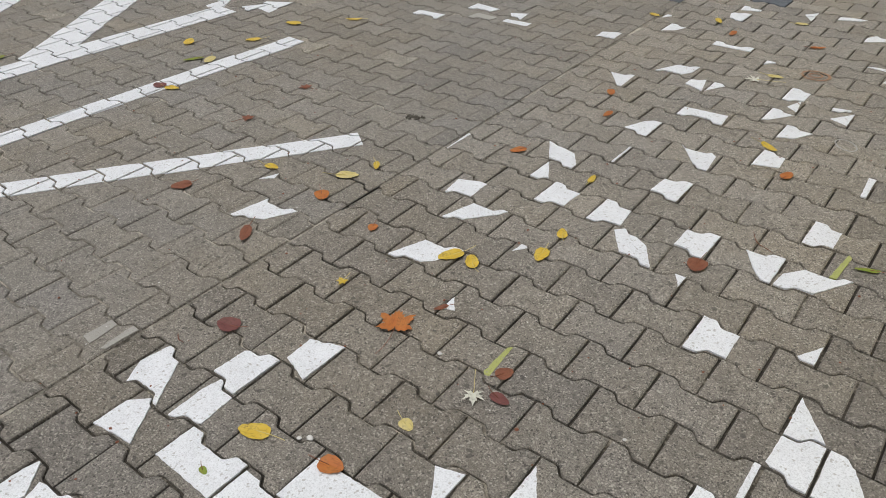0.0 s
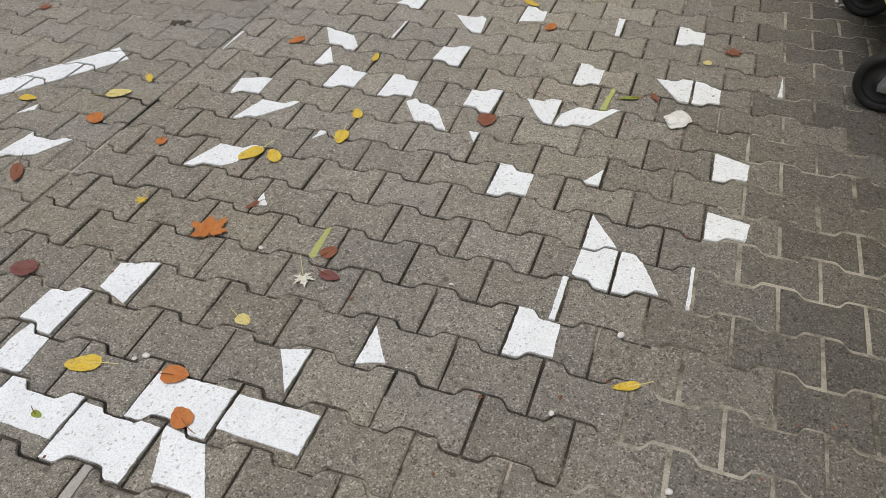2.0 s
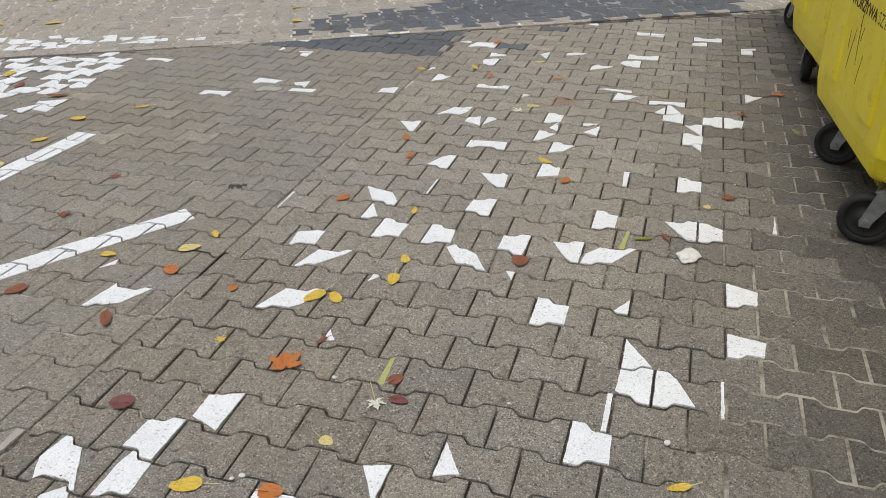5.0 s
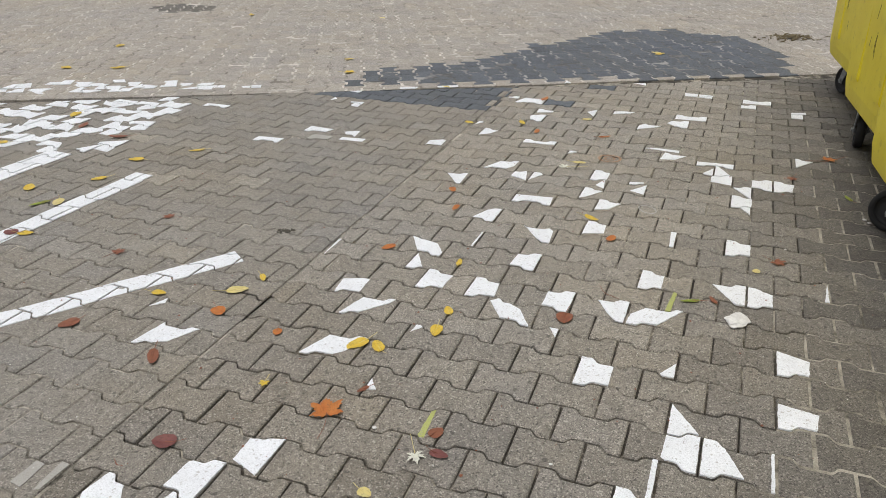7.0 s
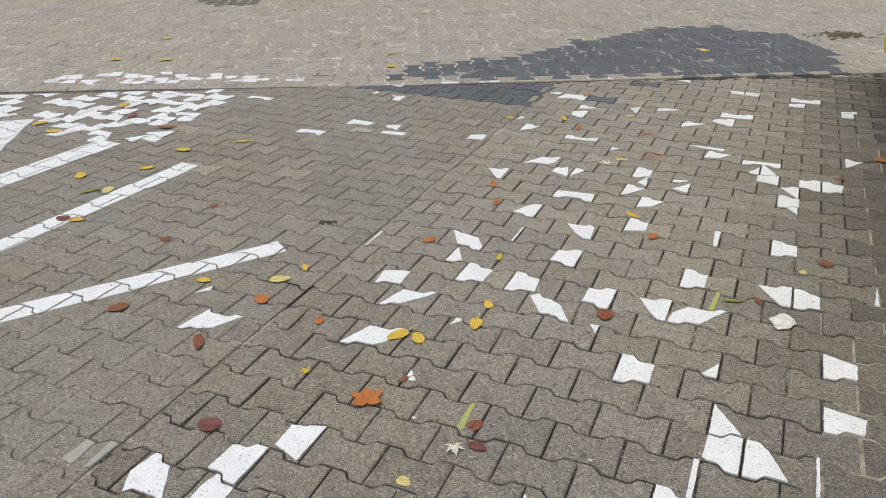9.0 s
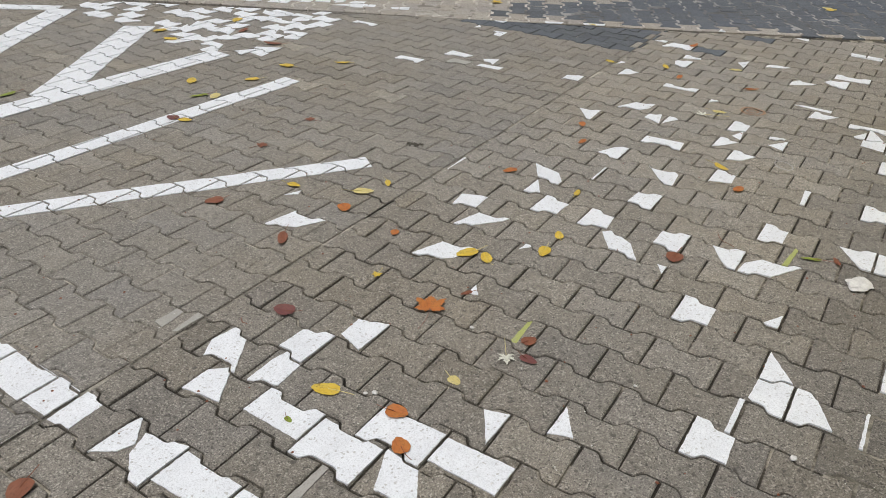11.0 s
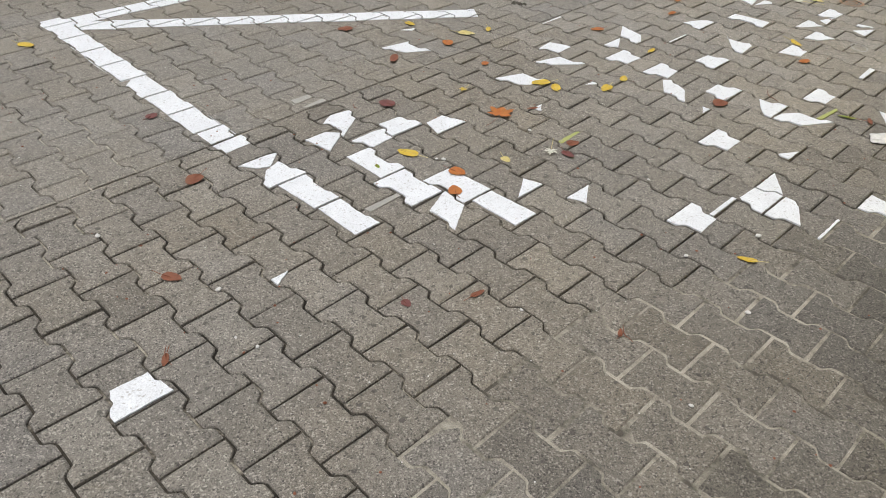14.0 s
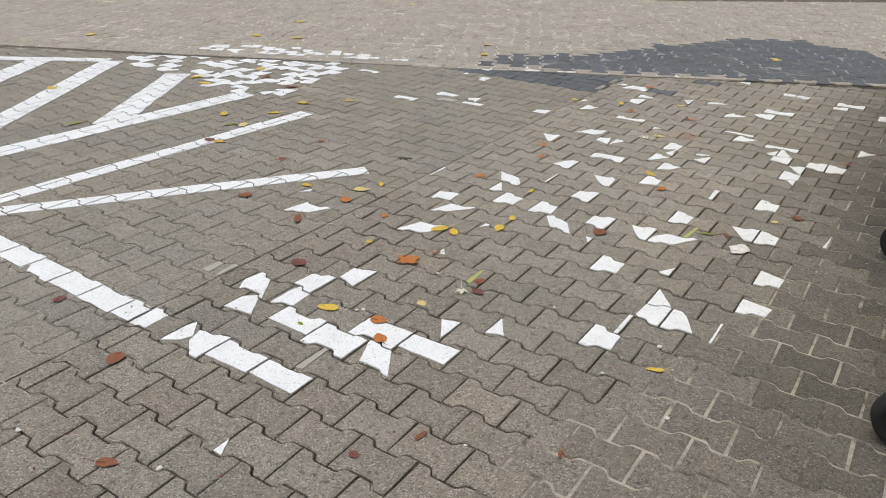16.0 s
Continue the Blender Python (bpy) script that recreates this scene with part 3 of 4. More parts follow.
shard(BAY, -8, 15, -99, 1, 9, -4)
shard(BAY, -9, 16, -165, 39, 9, 71, 120, -19)
shard(LANE, 1, 23, 174, -67, -72, 33)
shard(LANE, 2, 23, -72, -25, 9, -72, 39, -8)
shard(LANE, 1, 22, 66, 58, -75, -6, 33, -5)
shard(LANE, 1, 22, -177, -65, -72, 35)
shard(LANE, 2, 22, -72, -26, 12, -34)
shard(LANE, 2, 23, 72, -11, -177, 44, 12, 38)
shard(LANE, 1, 21, 132, -7, -180, 50, 60, 79)
shard(LANE, 2, 20, 174, 75, -87, 11, 0, 17)
shard(LANE, 2, 21, 81, -5, 174, -42)
shard(LANE, 1, 18, 129, 85, -180, -36, -57, 36)
shard(LANE, 2, 19, 129, 40, -180, 67, -57, 101, -6, 37)
shard(LANE, 0, 18, 165, -30, -150, -40, -36, 62)
shard(LANE, 1, 19, 72, -12, 165, 30, -36, 60)
shard(LANE, 2, 17, 180, -33, -69, 14, 33, 97)
shard(LANE, 1, 17, 174, -20, -84, 15, -18, 93)
shard(LANE, 1, 18, 84, -30, 174, 62, -18, 45)
shard(LANE, 0, 16, 180, -29, -96, -20)
shard(LANE, 1, 17, 84, -18, 180, 68, 6, 34)
shard(LANE, 1, 16, 159, 9, -93, -6)
shard(LANE, 1, 15, 177, 4, -105, 7, -30, 28)
shard(LANE, 1, 16, 63, -54, -30, 15)
shard(LANE, 1, 14, -81, 7, 18, 77)
shard(LANE, 1, 13, -156, -42, -96, -18, 51, 87)
shard(LANE, 0, 12, 180, -5, -93, -28, 27, 69)
shard(LANE, 1, 13, 27, -82)
shard(LANE, 1, 12, 162, 85, -99, 25, 0, -51)
shard(LANE, 1, 11, -87, -24, 0, -42)
shard(LANE, 0, 12, 90, -17, 180, 11, 0, 59)
shard(BAY, -19, 16, -159, -18)
shard(BAY, -18, 16, 18, -45)
shard(BAY, -18, 17, -177, -30)
shard(BAY, -18, 16, 48, 88, 171, -1)
shard(BAY, -17, 15, 171, 2)
shard(BAY, -16, 15, -84, 31, 6, -13)
shard(BAY, -18, 18, -162, 15)
shard(BAY, -17, 18, 18, 8)
shard(BAY, -16, 17, -162, 88, -72, 23, 3, 18)
shard(BAY, -15, 15, -138, 65, -132, 46, -33, 27, 45, 95)
shard(BAY, -16, 16, -138, 81, -132, 83, 45, 71)
shard(COURT, -5, -1, -150, 100, 33, 5, 63, 16, 171, 87)
shard(COURT, -5, -2, -81, 76, 33, -13, 135, 68)
shard(COURT, -5, 0, 93, 48, 129, 18, 177, 6)
shard(COURT, -4, -1, -177, 81, -69, 71, 6, 6, 78, 45, 168, 80)
shard(COURT, -4, 1, -177, 1, -108, 63, 111, 21)
shard(COURT, -4, -2, -90, 53, 93, 57)
shard(COURT, -3, -2, 90, 49)
shard(COURT, -2, -1, 93, 40)
shard(COURT, -1, -1, -90, 54, 93, 44)
shard(COURT, -2, -2, -156, 69, -96, 69, 33, 29, 84, 47)
shard(COURT, -2, 0, -147, -45, 108, 32)
shard(COURT, 0, 1, -69, 38, 33, -56)
shard(COURT, -5, -4, -54, 27, -21, -13, 42, -27, 165, 96)
shard(COURT, -5, -4, -159, 21, -129, 40, 105, 28)
shard(COURT, -4, -4, -87, 64, 90, 42)
shard(COURT, -3, -4, -90, 51, 93, 44)
shard(COURT, 1, 2, 3, 13)
shard(COURT, 1, 3, -180, -80)
shard(COURT, 2, 4, 180, -86)
shard(COURT, 2, 5, 36, -38)
shard(COURT, 1, 4, -120, 40, 177, -1)
shard(COURT, 2, 4, 27, -8)
shard(COURT, 3, 6, -6, 18, 81, 26)
shard(COURT, 3, 30, -87, 33, -180, -23)
shard(COURT, 4, 31, 0, 18, 108, -11, -180, 77)
shard(COURT, 4, 23, -36, -20, 180, 78)
shard(COURT, -2, -6, 30, -98)
shard(COURT, -2, -10, -114, 48, 99, 47, 177, 0)
shard(BAY, 0, 4, -63, 42, -27, 45, 171, 66)
shard(BAY, 0, 5, -48, -63, 21, -29, 159, 85)
shard(BAY, 1, -1, -180, -1, -93, 35, 6, 38, material=PAINT_OLD)
shard(BAY, 1, -1, -174, -76, -54, 74, material=PAINT_OLD)
shard(COURT, -2, -3, -81, 63, 3, -72, 78, 51, material=PAINT_OLD)
shard(BAY, -3, 20, -9, 46, 87, 14, 168, 90, material=PAINT_OLD)



# ---- yellow wheeled waste containers along the court ----
def box(bm, lo, hi):
    vs = [bm.verts.new((x, y, z)) for z in (lo[2], hi[2]) for x, y in ((lo[0], lo[1]), (hi[0], lo[1]), (hi[0], hi[1]), (lo[0], hi[1]))]
    for f in ((3, 2, 1, 0), (4, 5, 6, 7), (0, 1, 5, 4), (1, 2, 6, 5), (2, 3, 7, 6), (3, 0, 4, 7)):
        bm.faces.new([vs[k] for k in f])
    return vs


def loft(rings, close=True):
    bm = bmesh.new()
    made = [[bm.verts.new(p) for p in ring] for ring in rings]
    n = len(rings[0])
    for a, b in zip(made, made[1:]):
        for k in range(n):
            bm.faces.new((a[k], a[(k + 1) % n], b[(k + 1) % n], b[k]))
    if close:
        bm.faces.new(made[0][::-1])
        bm.faces.new(made[-1])
    return bm


def lathe(profile, steps=40):
    """A ring turned about the local y axis from (radius, y) pairs."""
    rings = [[(r * math.cos(2 * math.pi * k / steps), y, r * math.sin(2 * math.pi * k / steps)) for r, y in profile] for k in range(steps)]
    bm = bmesh.new()
    made = [[bm.verts.new(p) for p in ring] for ring in rings]
    n = len(profile)
    for a in range(steps):
        b = (a + 1) % steps
        for k in range(n):
            bm.faces.new((made[a][k], made[b][k], made[b][(k + 1) % n], made[a][(k + 1) % n]))
    return bm


DEEP_X, WIDE_Y = 1.37, 1.10


def bin_ring(z, inset, chamfer=0.07):
    lo_x, hi_x, lo_y, hi_y, c = inset, DEEP_X - inset, inset, WIDE_Y - inset, chamfer
    return [(lo_x, lo_y + c, z), (lo_x + c, lo_y, z), (hi_x - c, lo_y, z), (hi_x, lo_y + c, z), (hi_x, hi_y - c, z), (hi_x - c, hi_y, z), (lo_x + c, hi_y, z), (lo_x, hi_y - c, z)]


def lettering(words, size, parent, place):
    cu = bpy.data.curves.new("lettering", "FONT")
    cu.body, cu.size, cu.extrude = words, size, 0.0006
    tmp = bpy.data.objects.new("lettering", cu)
    scene.collection.objects.link(tmp)
    me = bpy.data.meshes.new_from_object(tmp.evaluated_get(bpy.context.evaluated_depsgraph_get()))
    bpy.data.objects.remove(tmp)
    me.materials.clear()
    me.materials.append(INK)
    ob = new("lettering", me)
    ob.parent, ob.matrix_basis = parent, place
    return tagged(ob, "black printed lettering")


def castor(owner, x, y, swivel):
    """A swivel castor with a 200 mm rubber wheel whose axle runs across its fork."""
    fork = bmesh.new()
    for s in (-1, 1):
        prof = [(-0.022, 0.10), (-0.018, 0.078), (0.018, 0.078), (0.022, 0.10), (-0.012, 0.222), (-0.085, 0.222)]
        a = [fork.verts.new((px, s * 0.034, pz)) for px, pz in prof]
        b = [fork.verts.new((px, s * 0.039, pz)) for px, pz in prof]
        n = len(prof)
        fork.faces.new(a)
        fork.faces.new(b[::-1])
        for k in range(n):
            fork.faces.new((a[k], b[k], b[(k + 1) % n], a[(k + 1) % n]))
    box(fork, (-0.09, -0.04, 0.220), (-0.005, 0.04, 0.228))
    box(fork, (-0.085, -0.036, 0.228), (-0.015, 0.036, 0.245))
    bmesh.ops.create_cone(fork, cap_ends=True, segments=12, radius1=0.011, radius2=0.011, depth=0.10, matrix=pose(0, 0, 0.10, 90, 0, 0))
    ob = part("castor_fork", fork, STEEL, owner, "galvanised steel castor fork")
    ob.matrix_basis = pose(x, y, 0, 0, 0, swivel)
    tyre = part("tyre", lathe([(0.072, -0.024), (0.092, -0.025), (0.099, -0.018), (0.100, 0.0), (0.099, 0.018), (0.092, 0.025), (0.072, 0.024)]), RUBBER, ob, "black rubber tyre", True)
    tyre.matrix_basis = pose(0, 0, 0.1)
    rim = part("wheel_rim", lathe([(0.012, -0.026), (0.030, -0.026), (0.036, -0.012), (0.064, -0.010), (0.073, -0.020), (0.073, 0.020), (0.064, 0.010), (0.036, 0.012), (0.030, 0.026), (0.012, 0.026)]), RIM, ob, "black plastic wheel rim", True)
    rim.matrix_basis = pose(0, 0, 0.1)


def container(x, y, turn, castors, label, words=True):
    root = tagged(new("waste_container"), label, "waste container", "wheeled waste containers")
    root.matrix_basis = pose(x, y, 0, 0, 0, turn)
    body = loft([bin_ring(0.245, 0.045, 0.09), bin_ring(0.275, 0.012, 0.08), bin_ring(0.36, 0.0), bin_ring(0.75, -0.012), bin_ring(1.10, -0.02), bin_ring(1.10, -0.055, 0.09), bin_ring(1.165, -0.055, 0.09), bin_ring(1.165, -0.02)])
    bmesh.ops.recalc_face_normals(body, faces=body.faces)
    bmesh.ops.bevel(body, geom=[e for e in body.edges if e.calc_face_angle(0) > 0.3], offset=0.012, segments=2, profile=0.6, affect="EDGES")
    part("body", body, YELLOW, root)
    for y0, y1 in ((0.16, 0.40), (0.70, 0.94)):
        rib = bmesh.new()
        lo = box(rib, (-0.014, y0, 0.40), (0.03, y1, 1.06))
        for v in lo:
            if v.co.x < 0:
                v.co.y += 0.02 if v.co.y < (y0 + y1) / 2 else -0.02
                v.co.z += 0.03 if v.co.z < 0.7 else -0.03
        bmesh.ops.bevel(rib, geom=list(rib.edges), offset=0.006, segments=2, affect="EDGES")
        part("raised_panel", rib, YELLOW, root)
    lid = loft([bin_ring(1.17, -0.07, 0.09), bin_ring(1.21, -0.07, 0.09), bin_ring(1.30, 0.10, 0.12), bin_ring(1.34, 0.30, 0.15)])
    part("lid", lid, YELLOW, root)
    for cx, cy, _ in castors:
        mount = bmesh.new()
        my = 0.15 if cy < 0.5 else WIDE_Y - 0.15
        mx = 0.17 if cx < 0.6 else DEEP_X - 0.17
        box(mount, (mx - 0.105, my - 0.09, 0.236), (mx + 0.09, my + 0.09, 0.30))
        for k in range(6):
            box(mount, (mx - 0.122, my - 0.085 + 0.031 * k, 0.238), (mx - 0.104, my - 0.073 + 0.031 * k, 0.31))
        part("castor_mount", mount, YELLOW_WORN, root, "scraped yellow castor mount with ribs")
    for c in castors:
        castor(root, *c)
    scratches(root, int(100 * y), 9 if words else 5)
    if words:
        for line, y0, z0 in (("METALE I", 0.655, 0.835), ("TWORZYWA SZTUCZNE", 0.775, 0.755)):
            for word in line.split():
                print_ob = lettering(word, 0.064, root, Matrix.Translation((-0.0135, y0, z0)) @ pose(0, 0, 0, 90, 0, -90))
                y0 -= max(v.co.x for v in print_ob.data.vertices) + 0.02
    st = bmesh.new()
    box(st, (-0.0235, 0.40, 0.93), (-0.0125, 0.62, 1.05))
    part("sticker", st, STICKER, root, "white paper sticker")
    for k in range(3):
        bar = bmesh.new()
        box(bar, (-0.0242, 0.43, 0.955 + 0.03 * k), (-0.0234, 0.59 - 0.02 * k, 0.965 + 0.03 * k))
        part("printed_bar", bar, INK, root, "dark printed bar")
    return root


def worn_plastic():
    n = Nodes("scraped_yellow_plastic", 0.6)
    return n.colour(n.mix(n.ramp(n.noise(26, 6, 0.8), (0.42, 0.0), (0.60, 1.0)), (0.60, 0.45, 0.02), (0.05, 0.042, 0.02)))


YELLOW_WORN = worn_plastic()


def scratches(root, seed, count):
    """Dark scraped strokes down the middle of a container's front."""
    rng = random.Random(seed)
    for _ in range(count):
        y, z, long, lean = rng.uniform(0.45, 0.65), rng.uniform(0.42, 0.85), rng.uniform(0.05, 0.20), rng.uniform(-0.25, 0.25)
        wide = rng.uniform(0.0010, 0.0024)
        bm, rows = bmesh.new(), []
        for k in range(7):
            q = k / 6
            zz = z + long * q
            front = -0.012 * min(1.0, (zz - 0.36) / 0.39) - 0.008 * max(0.0, (zz - 0.75) / 0.35) - 0.0012
            yy = y + lean * long * q + 0.006 * math.sin(3 * q + seed)
            w = wide * (1.1 - abs(2 * q - 1) * 0.8)
            rows.append([(front, yy - w, zz), (front, yy + w, zz), (front + 0.002, yy, zz)])
        part("scratch", loft(rows), INK, root, "dark scraped scratch")

BACK = ((1.2, 0.12, 10), (1.2, 0.95, -20))
container(1.05, 1.52, 5.3, ((0.050, 0.108, 160), (0.115, 0.867, 150), *BACK), "yellow plastic wheeled waste container with black lettering on paving")
container(1.04, 2.78, 5.3, ((0.30, 0.14, 20), (0.113, 0.886, 80), *BACK), "scratched yellow plastic wheeled waste container with a white sticker", False)
container(1.04, 4.10, 5.3, ((0.30, 0.14, 10), (0.138, 0.893, 110), *BACK), "yellow plastic wheeled waste container beside the access lane", False)
container(1.33, 0.14, 3.0, ((-0.11, 0.13, 195), (0.13, 0.93, 150), *BACK), "yellow plastic wheeled waste container set back from the row", False)


# ---- fallen leaves ----
def leaf_stuff(name, tone, vein):
    n = Nodes(name, 0.55)
    spots = n.mix(n.ramp(n.noise(90, 5, 0.75), (0.55, 0.0), (0.68, 0.8)), tone, tuple(c * 0.35 for c in tone))
    shade = n.mix(n.ramp(n.noise(25, 4, 0.6), (0.35, 0.0), (0.7, 0.7)), spots, vein)
    ribs = n.noise(34, 2, 0.5, (0.45, 2.6, 1.0))
    shade = n.mix(n.ramp(ribs, (0.52, 0.0), (0.56, 0.45), (0.60, 0.0)), shade, tuple(c * 0.5 for c in tone))
    shade = n.mix(n.ramp(n.noise(55, 6, 0.8), (0.60, 0.0), (0.66, 0.75)), shade, (0.10, 0.055, 0.025))
    n.bump(n.noise(160, 3, 0.7), 0.4, 0.002)
    return n.colour(shade)


LEAF = {
    "yellow": leaf_stuff("yellow_leaf", (0.62, 0.42, 0.03), (0.66, 0.50, 0.10)),
    "pale": leaf_stuff("pale_yellow_leaf", (0.60, 0.50, 0.17), (0.66, 0.58, 0.30)),
    "orange": leaf_stuff("orange_leaf", (0.44, 0.13, 0.025), (0.50, 0.20, 0.04)),
    "rust": leaf_stuff("rust_leaf", (0.20, 0.065, 0.03), (0.27, 0.10, 0.05)),
    "red": leaf_stuff("dark_red_leaf", (0.15, 0.045, 0.04), (0.20, 0.075, 0.06)),
    "green": leaf_stuff("green_leaf", (0.17, 0.25, 0.02), (0.35, 0.36, 0.05)),
    "silver": leaf_stuff("silvery_leaf", (0.62, 0.62, 0.52), (0.70, 0.70, 0.62)),
}
LOOKS = {"yellow": "bright yellow", "pale": "pale yellow", "orange": "orange", "rust": "rust-brown", "red": "dark red", "green": "yellow-green", "silver": "silvery white"}


def leaf_outline(kind, rng, thin=False):
    if kind == "maple":
        pts = []
        for a, r in ((0, 1.0), (6, 0.80), (11, 0.84), (17, 0.66), (24, 0.70), (30, 0.52), (37, 0.62), (44, 0.80), (52, 1.0), (58, 0.82), (64, 0.86), (72, 0.62), (80, 0.64), (88, 0.48), (98, 0.66), (112, 0.90), (120, 0.68), (130, 0.70), (142, 0.48), (156, 0.52), (168, 0.30), (176, 0.12)) if not thin else ((0, 1.0), (14, 0.55), (24, 0.62), (34, 0.28), (52, 0.90), (64, 0.50), (76, 0.55), (88, 0.26), (112, 0.70), (128, 0.36), (150, 0.40), (172, 0.08)):
            pts.append((a, r))
        both = pts + [(-a, r) for a, r in reversed(pts) if a]
        return [(r * math.cos(radians(a)) * rng.uniform(0.94, 1.06), r * math.sin(radians(a)) * rng.uniform(0.94, 1.06)) for a, r in both]
    width = {"oval": 0.62, "round": 0.85, "lance": 0.30, "curl": 0.40}[kind]
    out = []
    for k in range(22):
        a = 2 * math.pi * k / 22
        r = 1 + 0.05 * math.sin(9 * a) * rng.uniform(0.4, 1.0)
        out.append((r * (math.cos(a) * (1.0 if math.cos(a) < 0 else 1.12)), r * width * math.sin(a) * (1 - 0.22 * math.cos(a))))
    return out


leaf_count = [0]


def leaf(kind, colour, x, y, size, turn):
    """size: from the middle to the tip, in centimetres."""
    leaf_count[0] += 1
    rng = random.Random(leaf_count[0])
    root = tagged(new("fallen_leaf"), "%s fallen %s lying on the concrete blocks" % (LOOKS[colour], "maple leaf" if kind == "maple" else "tree leaf"), "leaf", "fallen leaves")
    root.matrix_basis = pose(x, y, 0.0035, 0, 0, turn)
    s = size / 100
    lift, fold, phase = rng.uniform(0.02, 0.08) * (4.0 if kind == "curl" else 1), rng.uniform(0.02, 0.09), rng.uniform(0, 6)

    def high(u, v):
        return s * (lift * 0.5 * (u * u + v * v) + fold * abs(v) + 0.02 * math.sin(5 * u + phase) + 0.02 * math.sin(6 * v + phase) + 0.045)

    edge = leaf_outline(kind, rng, colour == "silver")
    bm = bmesh.new()
    rings = []
    for k in (0.33, 0.68, 1.0):
        rings.append([bm.verts.new((s * u * k, s * v * k, high(u * k, v * k))) for u, v in edge])
    mid = bm.verts.new((0, 0, high(0, 0)))
    n = len(edge)
    for q in range(n):
        bm.faces.new((mid, rings[0][q], rings[0][(q + 1) % n]))
        for a, b in zip(rings, rings[1:]):
            bm.faces.new((a[q], b[q], b[(q + 1) % n], a[(q + 1) % n]))
    part("blade", bm, LEAF[colour], root, "", True)
    stalk = bmesh.new()
    long = s * rng.uniform(0.7, 1.3)
    tilt = rng.uniform(-0.5, 0.5)
    rings = []
    for k in range(6):
        u = -s * 0.1 - (s * 0.85 + long) * k / 5
        v = tilt * s * (k / 5) ** 2
        z = high(u / s, 0) * max(0, 1 - k / 3) + 0.0016 + 0.006 * (k / 5) ** 2
        rings.append([(u, v + 0.0011 * math.cos(w), z + 0.0011 * math.sin(w)) for w in (0, 2.1, 4.2)])
    part("stalk", loft(rings), LEAF["pale" if colour in ("yellow", "pale", "silver") else "rust"], root)


leaf("maple", "orange", -0.680, 0.348, 6.5, 121)
leaf("maple", "silver", -0.348, 0.270, 4.2, 303)
leaf("oval", "red", -0.289, 0.298, 2.7, 355)
leaf("round", "rust", -0.329, 0.378, 2.4, 66)
leaf("round", "red", -1.055, 0.059, 3.5, 189)
leaf("curl", "rust", -1.386, 0.385, 4.6, 309)
leaf("round", "rust", -1.836, 0.449, 3.6, 242)
leaf("round", "orange", -1.367, 0.718, 3.2, 320)
leaf("round", "orange", -1.074, 0.675, 2.0, 297)
leaf("oval", "pale", -1.397, 0.876, 4.2, 33)
leaf("curl", "yellow", -1.358, 1.000, 3.0, 310)
leaf("oval", "yellow", -1.680, 0.748, 3.0, 6)
leaf("oval", "yellow", -0.762, 0.710, 4.2, 240)
leaf("oval", "yellow", -0.689, 0.721, 3.4, 132)
leaf("oval", "yellow", -0.537, 0.888, 3.6, 282)
leaf("oval", "yellow", -0.545, 1.029, 2.8, 119)
leaf("curl", "yellow", -0.644, 1.406, 3.0, 98)
leaf("oval", "orange", -0.994, 1.442, 3.4, 240)
leaf("round", "rust", -0.124, 1.134, 3.6, 276)
leaf("maple", "yellow", -0.944, 0.402, 2.2, 281)
leaf("curl", "rust", -0.625, 0.487, 2.2, 243)
leaf("lance", "green", 0.301, 1.424, 3.6, 203)
leaf("maple", "rust", 0.611, 1.877, 4.0, 327)
leaf("round", "pale", 0.532, 1.766, 1.8, 77)
leaf("curl", "rust", 0.381, 1.457, 2.6, 118)
leaf("curl", "yellow", -0.211, 2.058, 4.2, 325)
leaf("oval", "orange", -0.082, 1.869, 3.2, 77)
leaf("curl", "orange", -0.871, 1.957, 3.4, 267)
leaf("maple", "silver", -0.494, 2.717, 6.0, 199)
leaf("oval", "pale", -0.434, 2.811, 3.4, 7)
leaf("curl", "orange", -0.388, 3.333, 4.0, 32)
leaf("curl", "orange", -0.975, 4.093, 5.0, 81)
leaf("curl", "yellow", -0.960, 3.451, 4.2, 302)
leaf("oval", "pale", -0.568, 3.673, 3.4, 21)
leaf("oval", "yellow", -1.307, 3.345, 3.4, 154)
leaf("maple", "yellow", -2.802, 4.389, 6.5, 15)
leaf("oval", "yellow", -3.148, 1.414, 4.6, 137)
leaf("lance", "green", -2.903, 1.269, 5.0, 242)
leaf("oval", "pale", -2.830, 1.315, 4.4, 304)
leaf("oval", "yellow", -2.919, 1.973, 4.6, 198)
leaf("curl", "yellow", -2.681, 2.235, 4.6, 218)
leaf("curl", "rust", -3.349, 2.282, 6.0, 202)
leaf("curl", "rust", -3.768, 2.392, 6.0, 295)
leaf("oval", "yellow", -2.885, 1.648, 4.0, 227)
leaf("maple", "rust", -2.106, 0.971, 3.6, 68)
leaf("maple", "rust", -2.151, 1.365, 3.6, 187)
leaf("oval", "yellow", -2.667, 0.973, 3.6, 18)
leaf("maple", "orange", 0.897, 3.334, 5.0, 69)
leaf("maple", "rust", 0.698, 2.951, 3.6, 253)
leaf("lance", "green", 0.952, 2.743, 3.6, 111)
leaf("curl", "yellow", -5.487, 6.790, 7.0, 132)
leaf("oval", "yellow", -5.339, 3.723, 6.0, 344)
leaf("oval", "yellow", -4.876, 3.872, 6.0, 223)
leaf("oval", "pale", -3.783, 7.071, 5.0, 320)
leaf("oval", "pale", -0.402, 6.034, 5.0, 154)
leaf("oval", "yellow", -3.049, 4.862, 4.0, 215)
leaf("oval", "yellow", -4.239, 2.029, 5.0, 259)
leaf("oval", "yellow", -3.994, 1.928, 5.0, 197)
leaf("oval", "yellow", -4.041, 2.587, 5.5, 293)
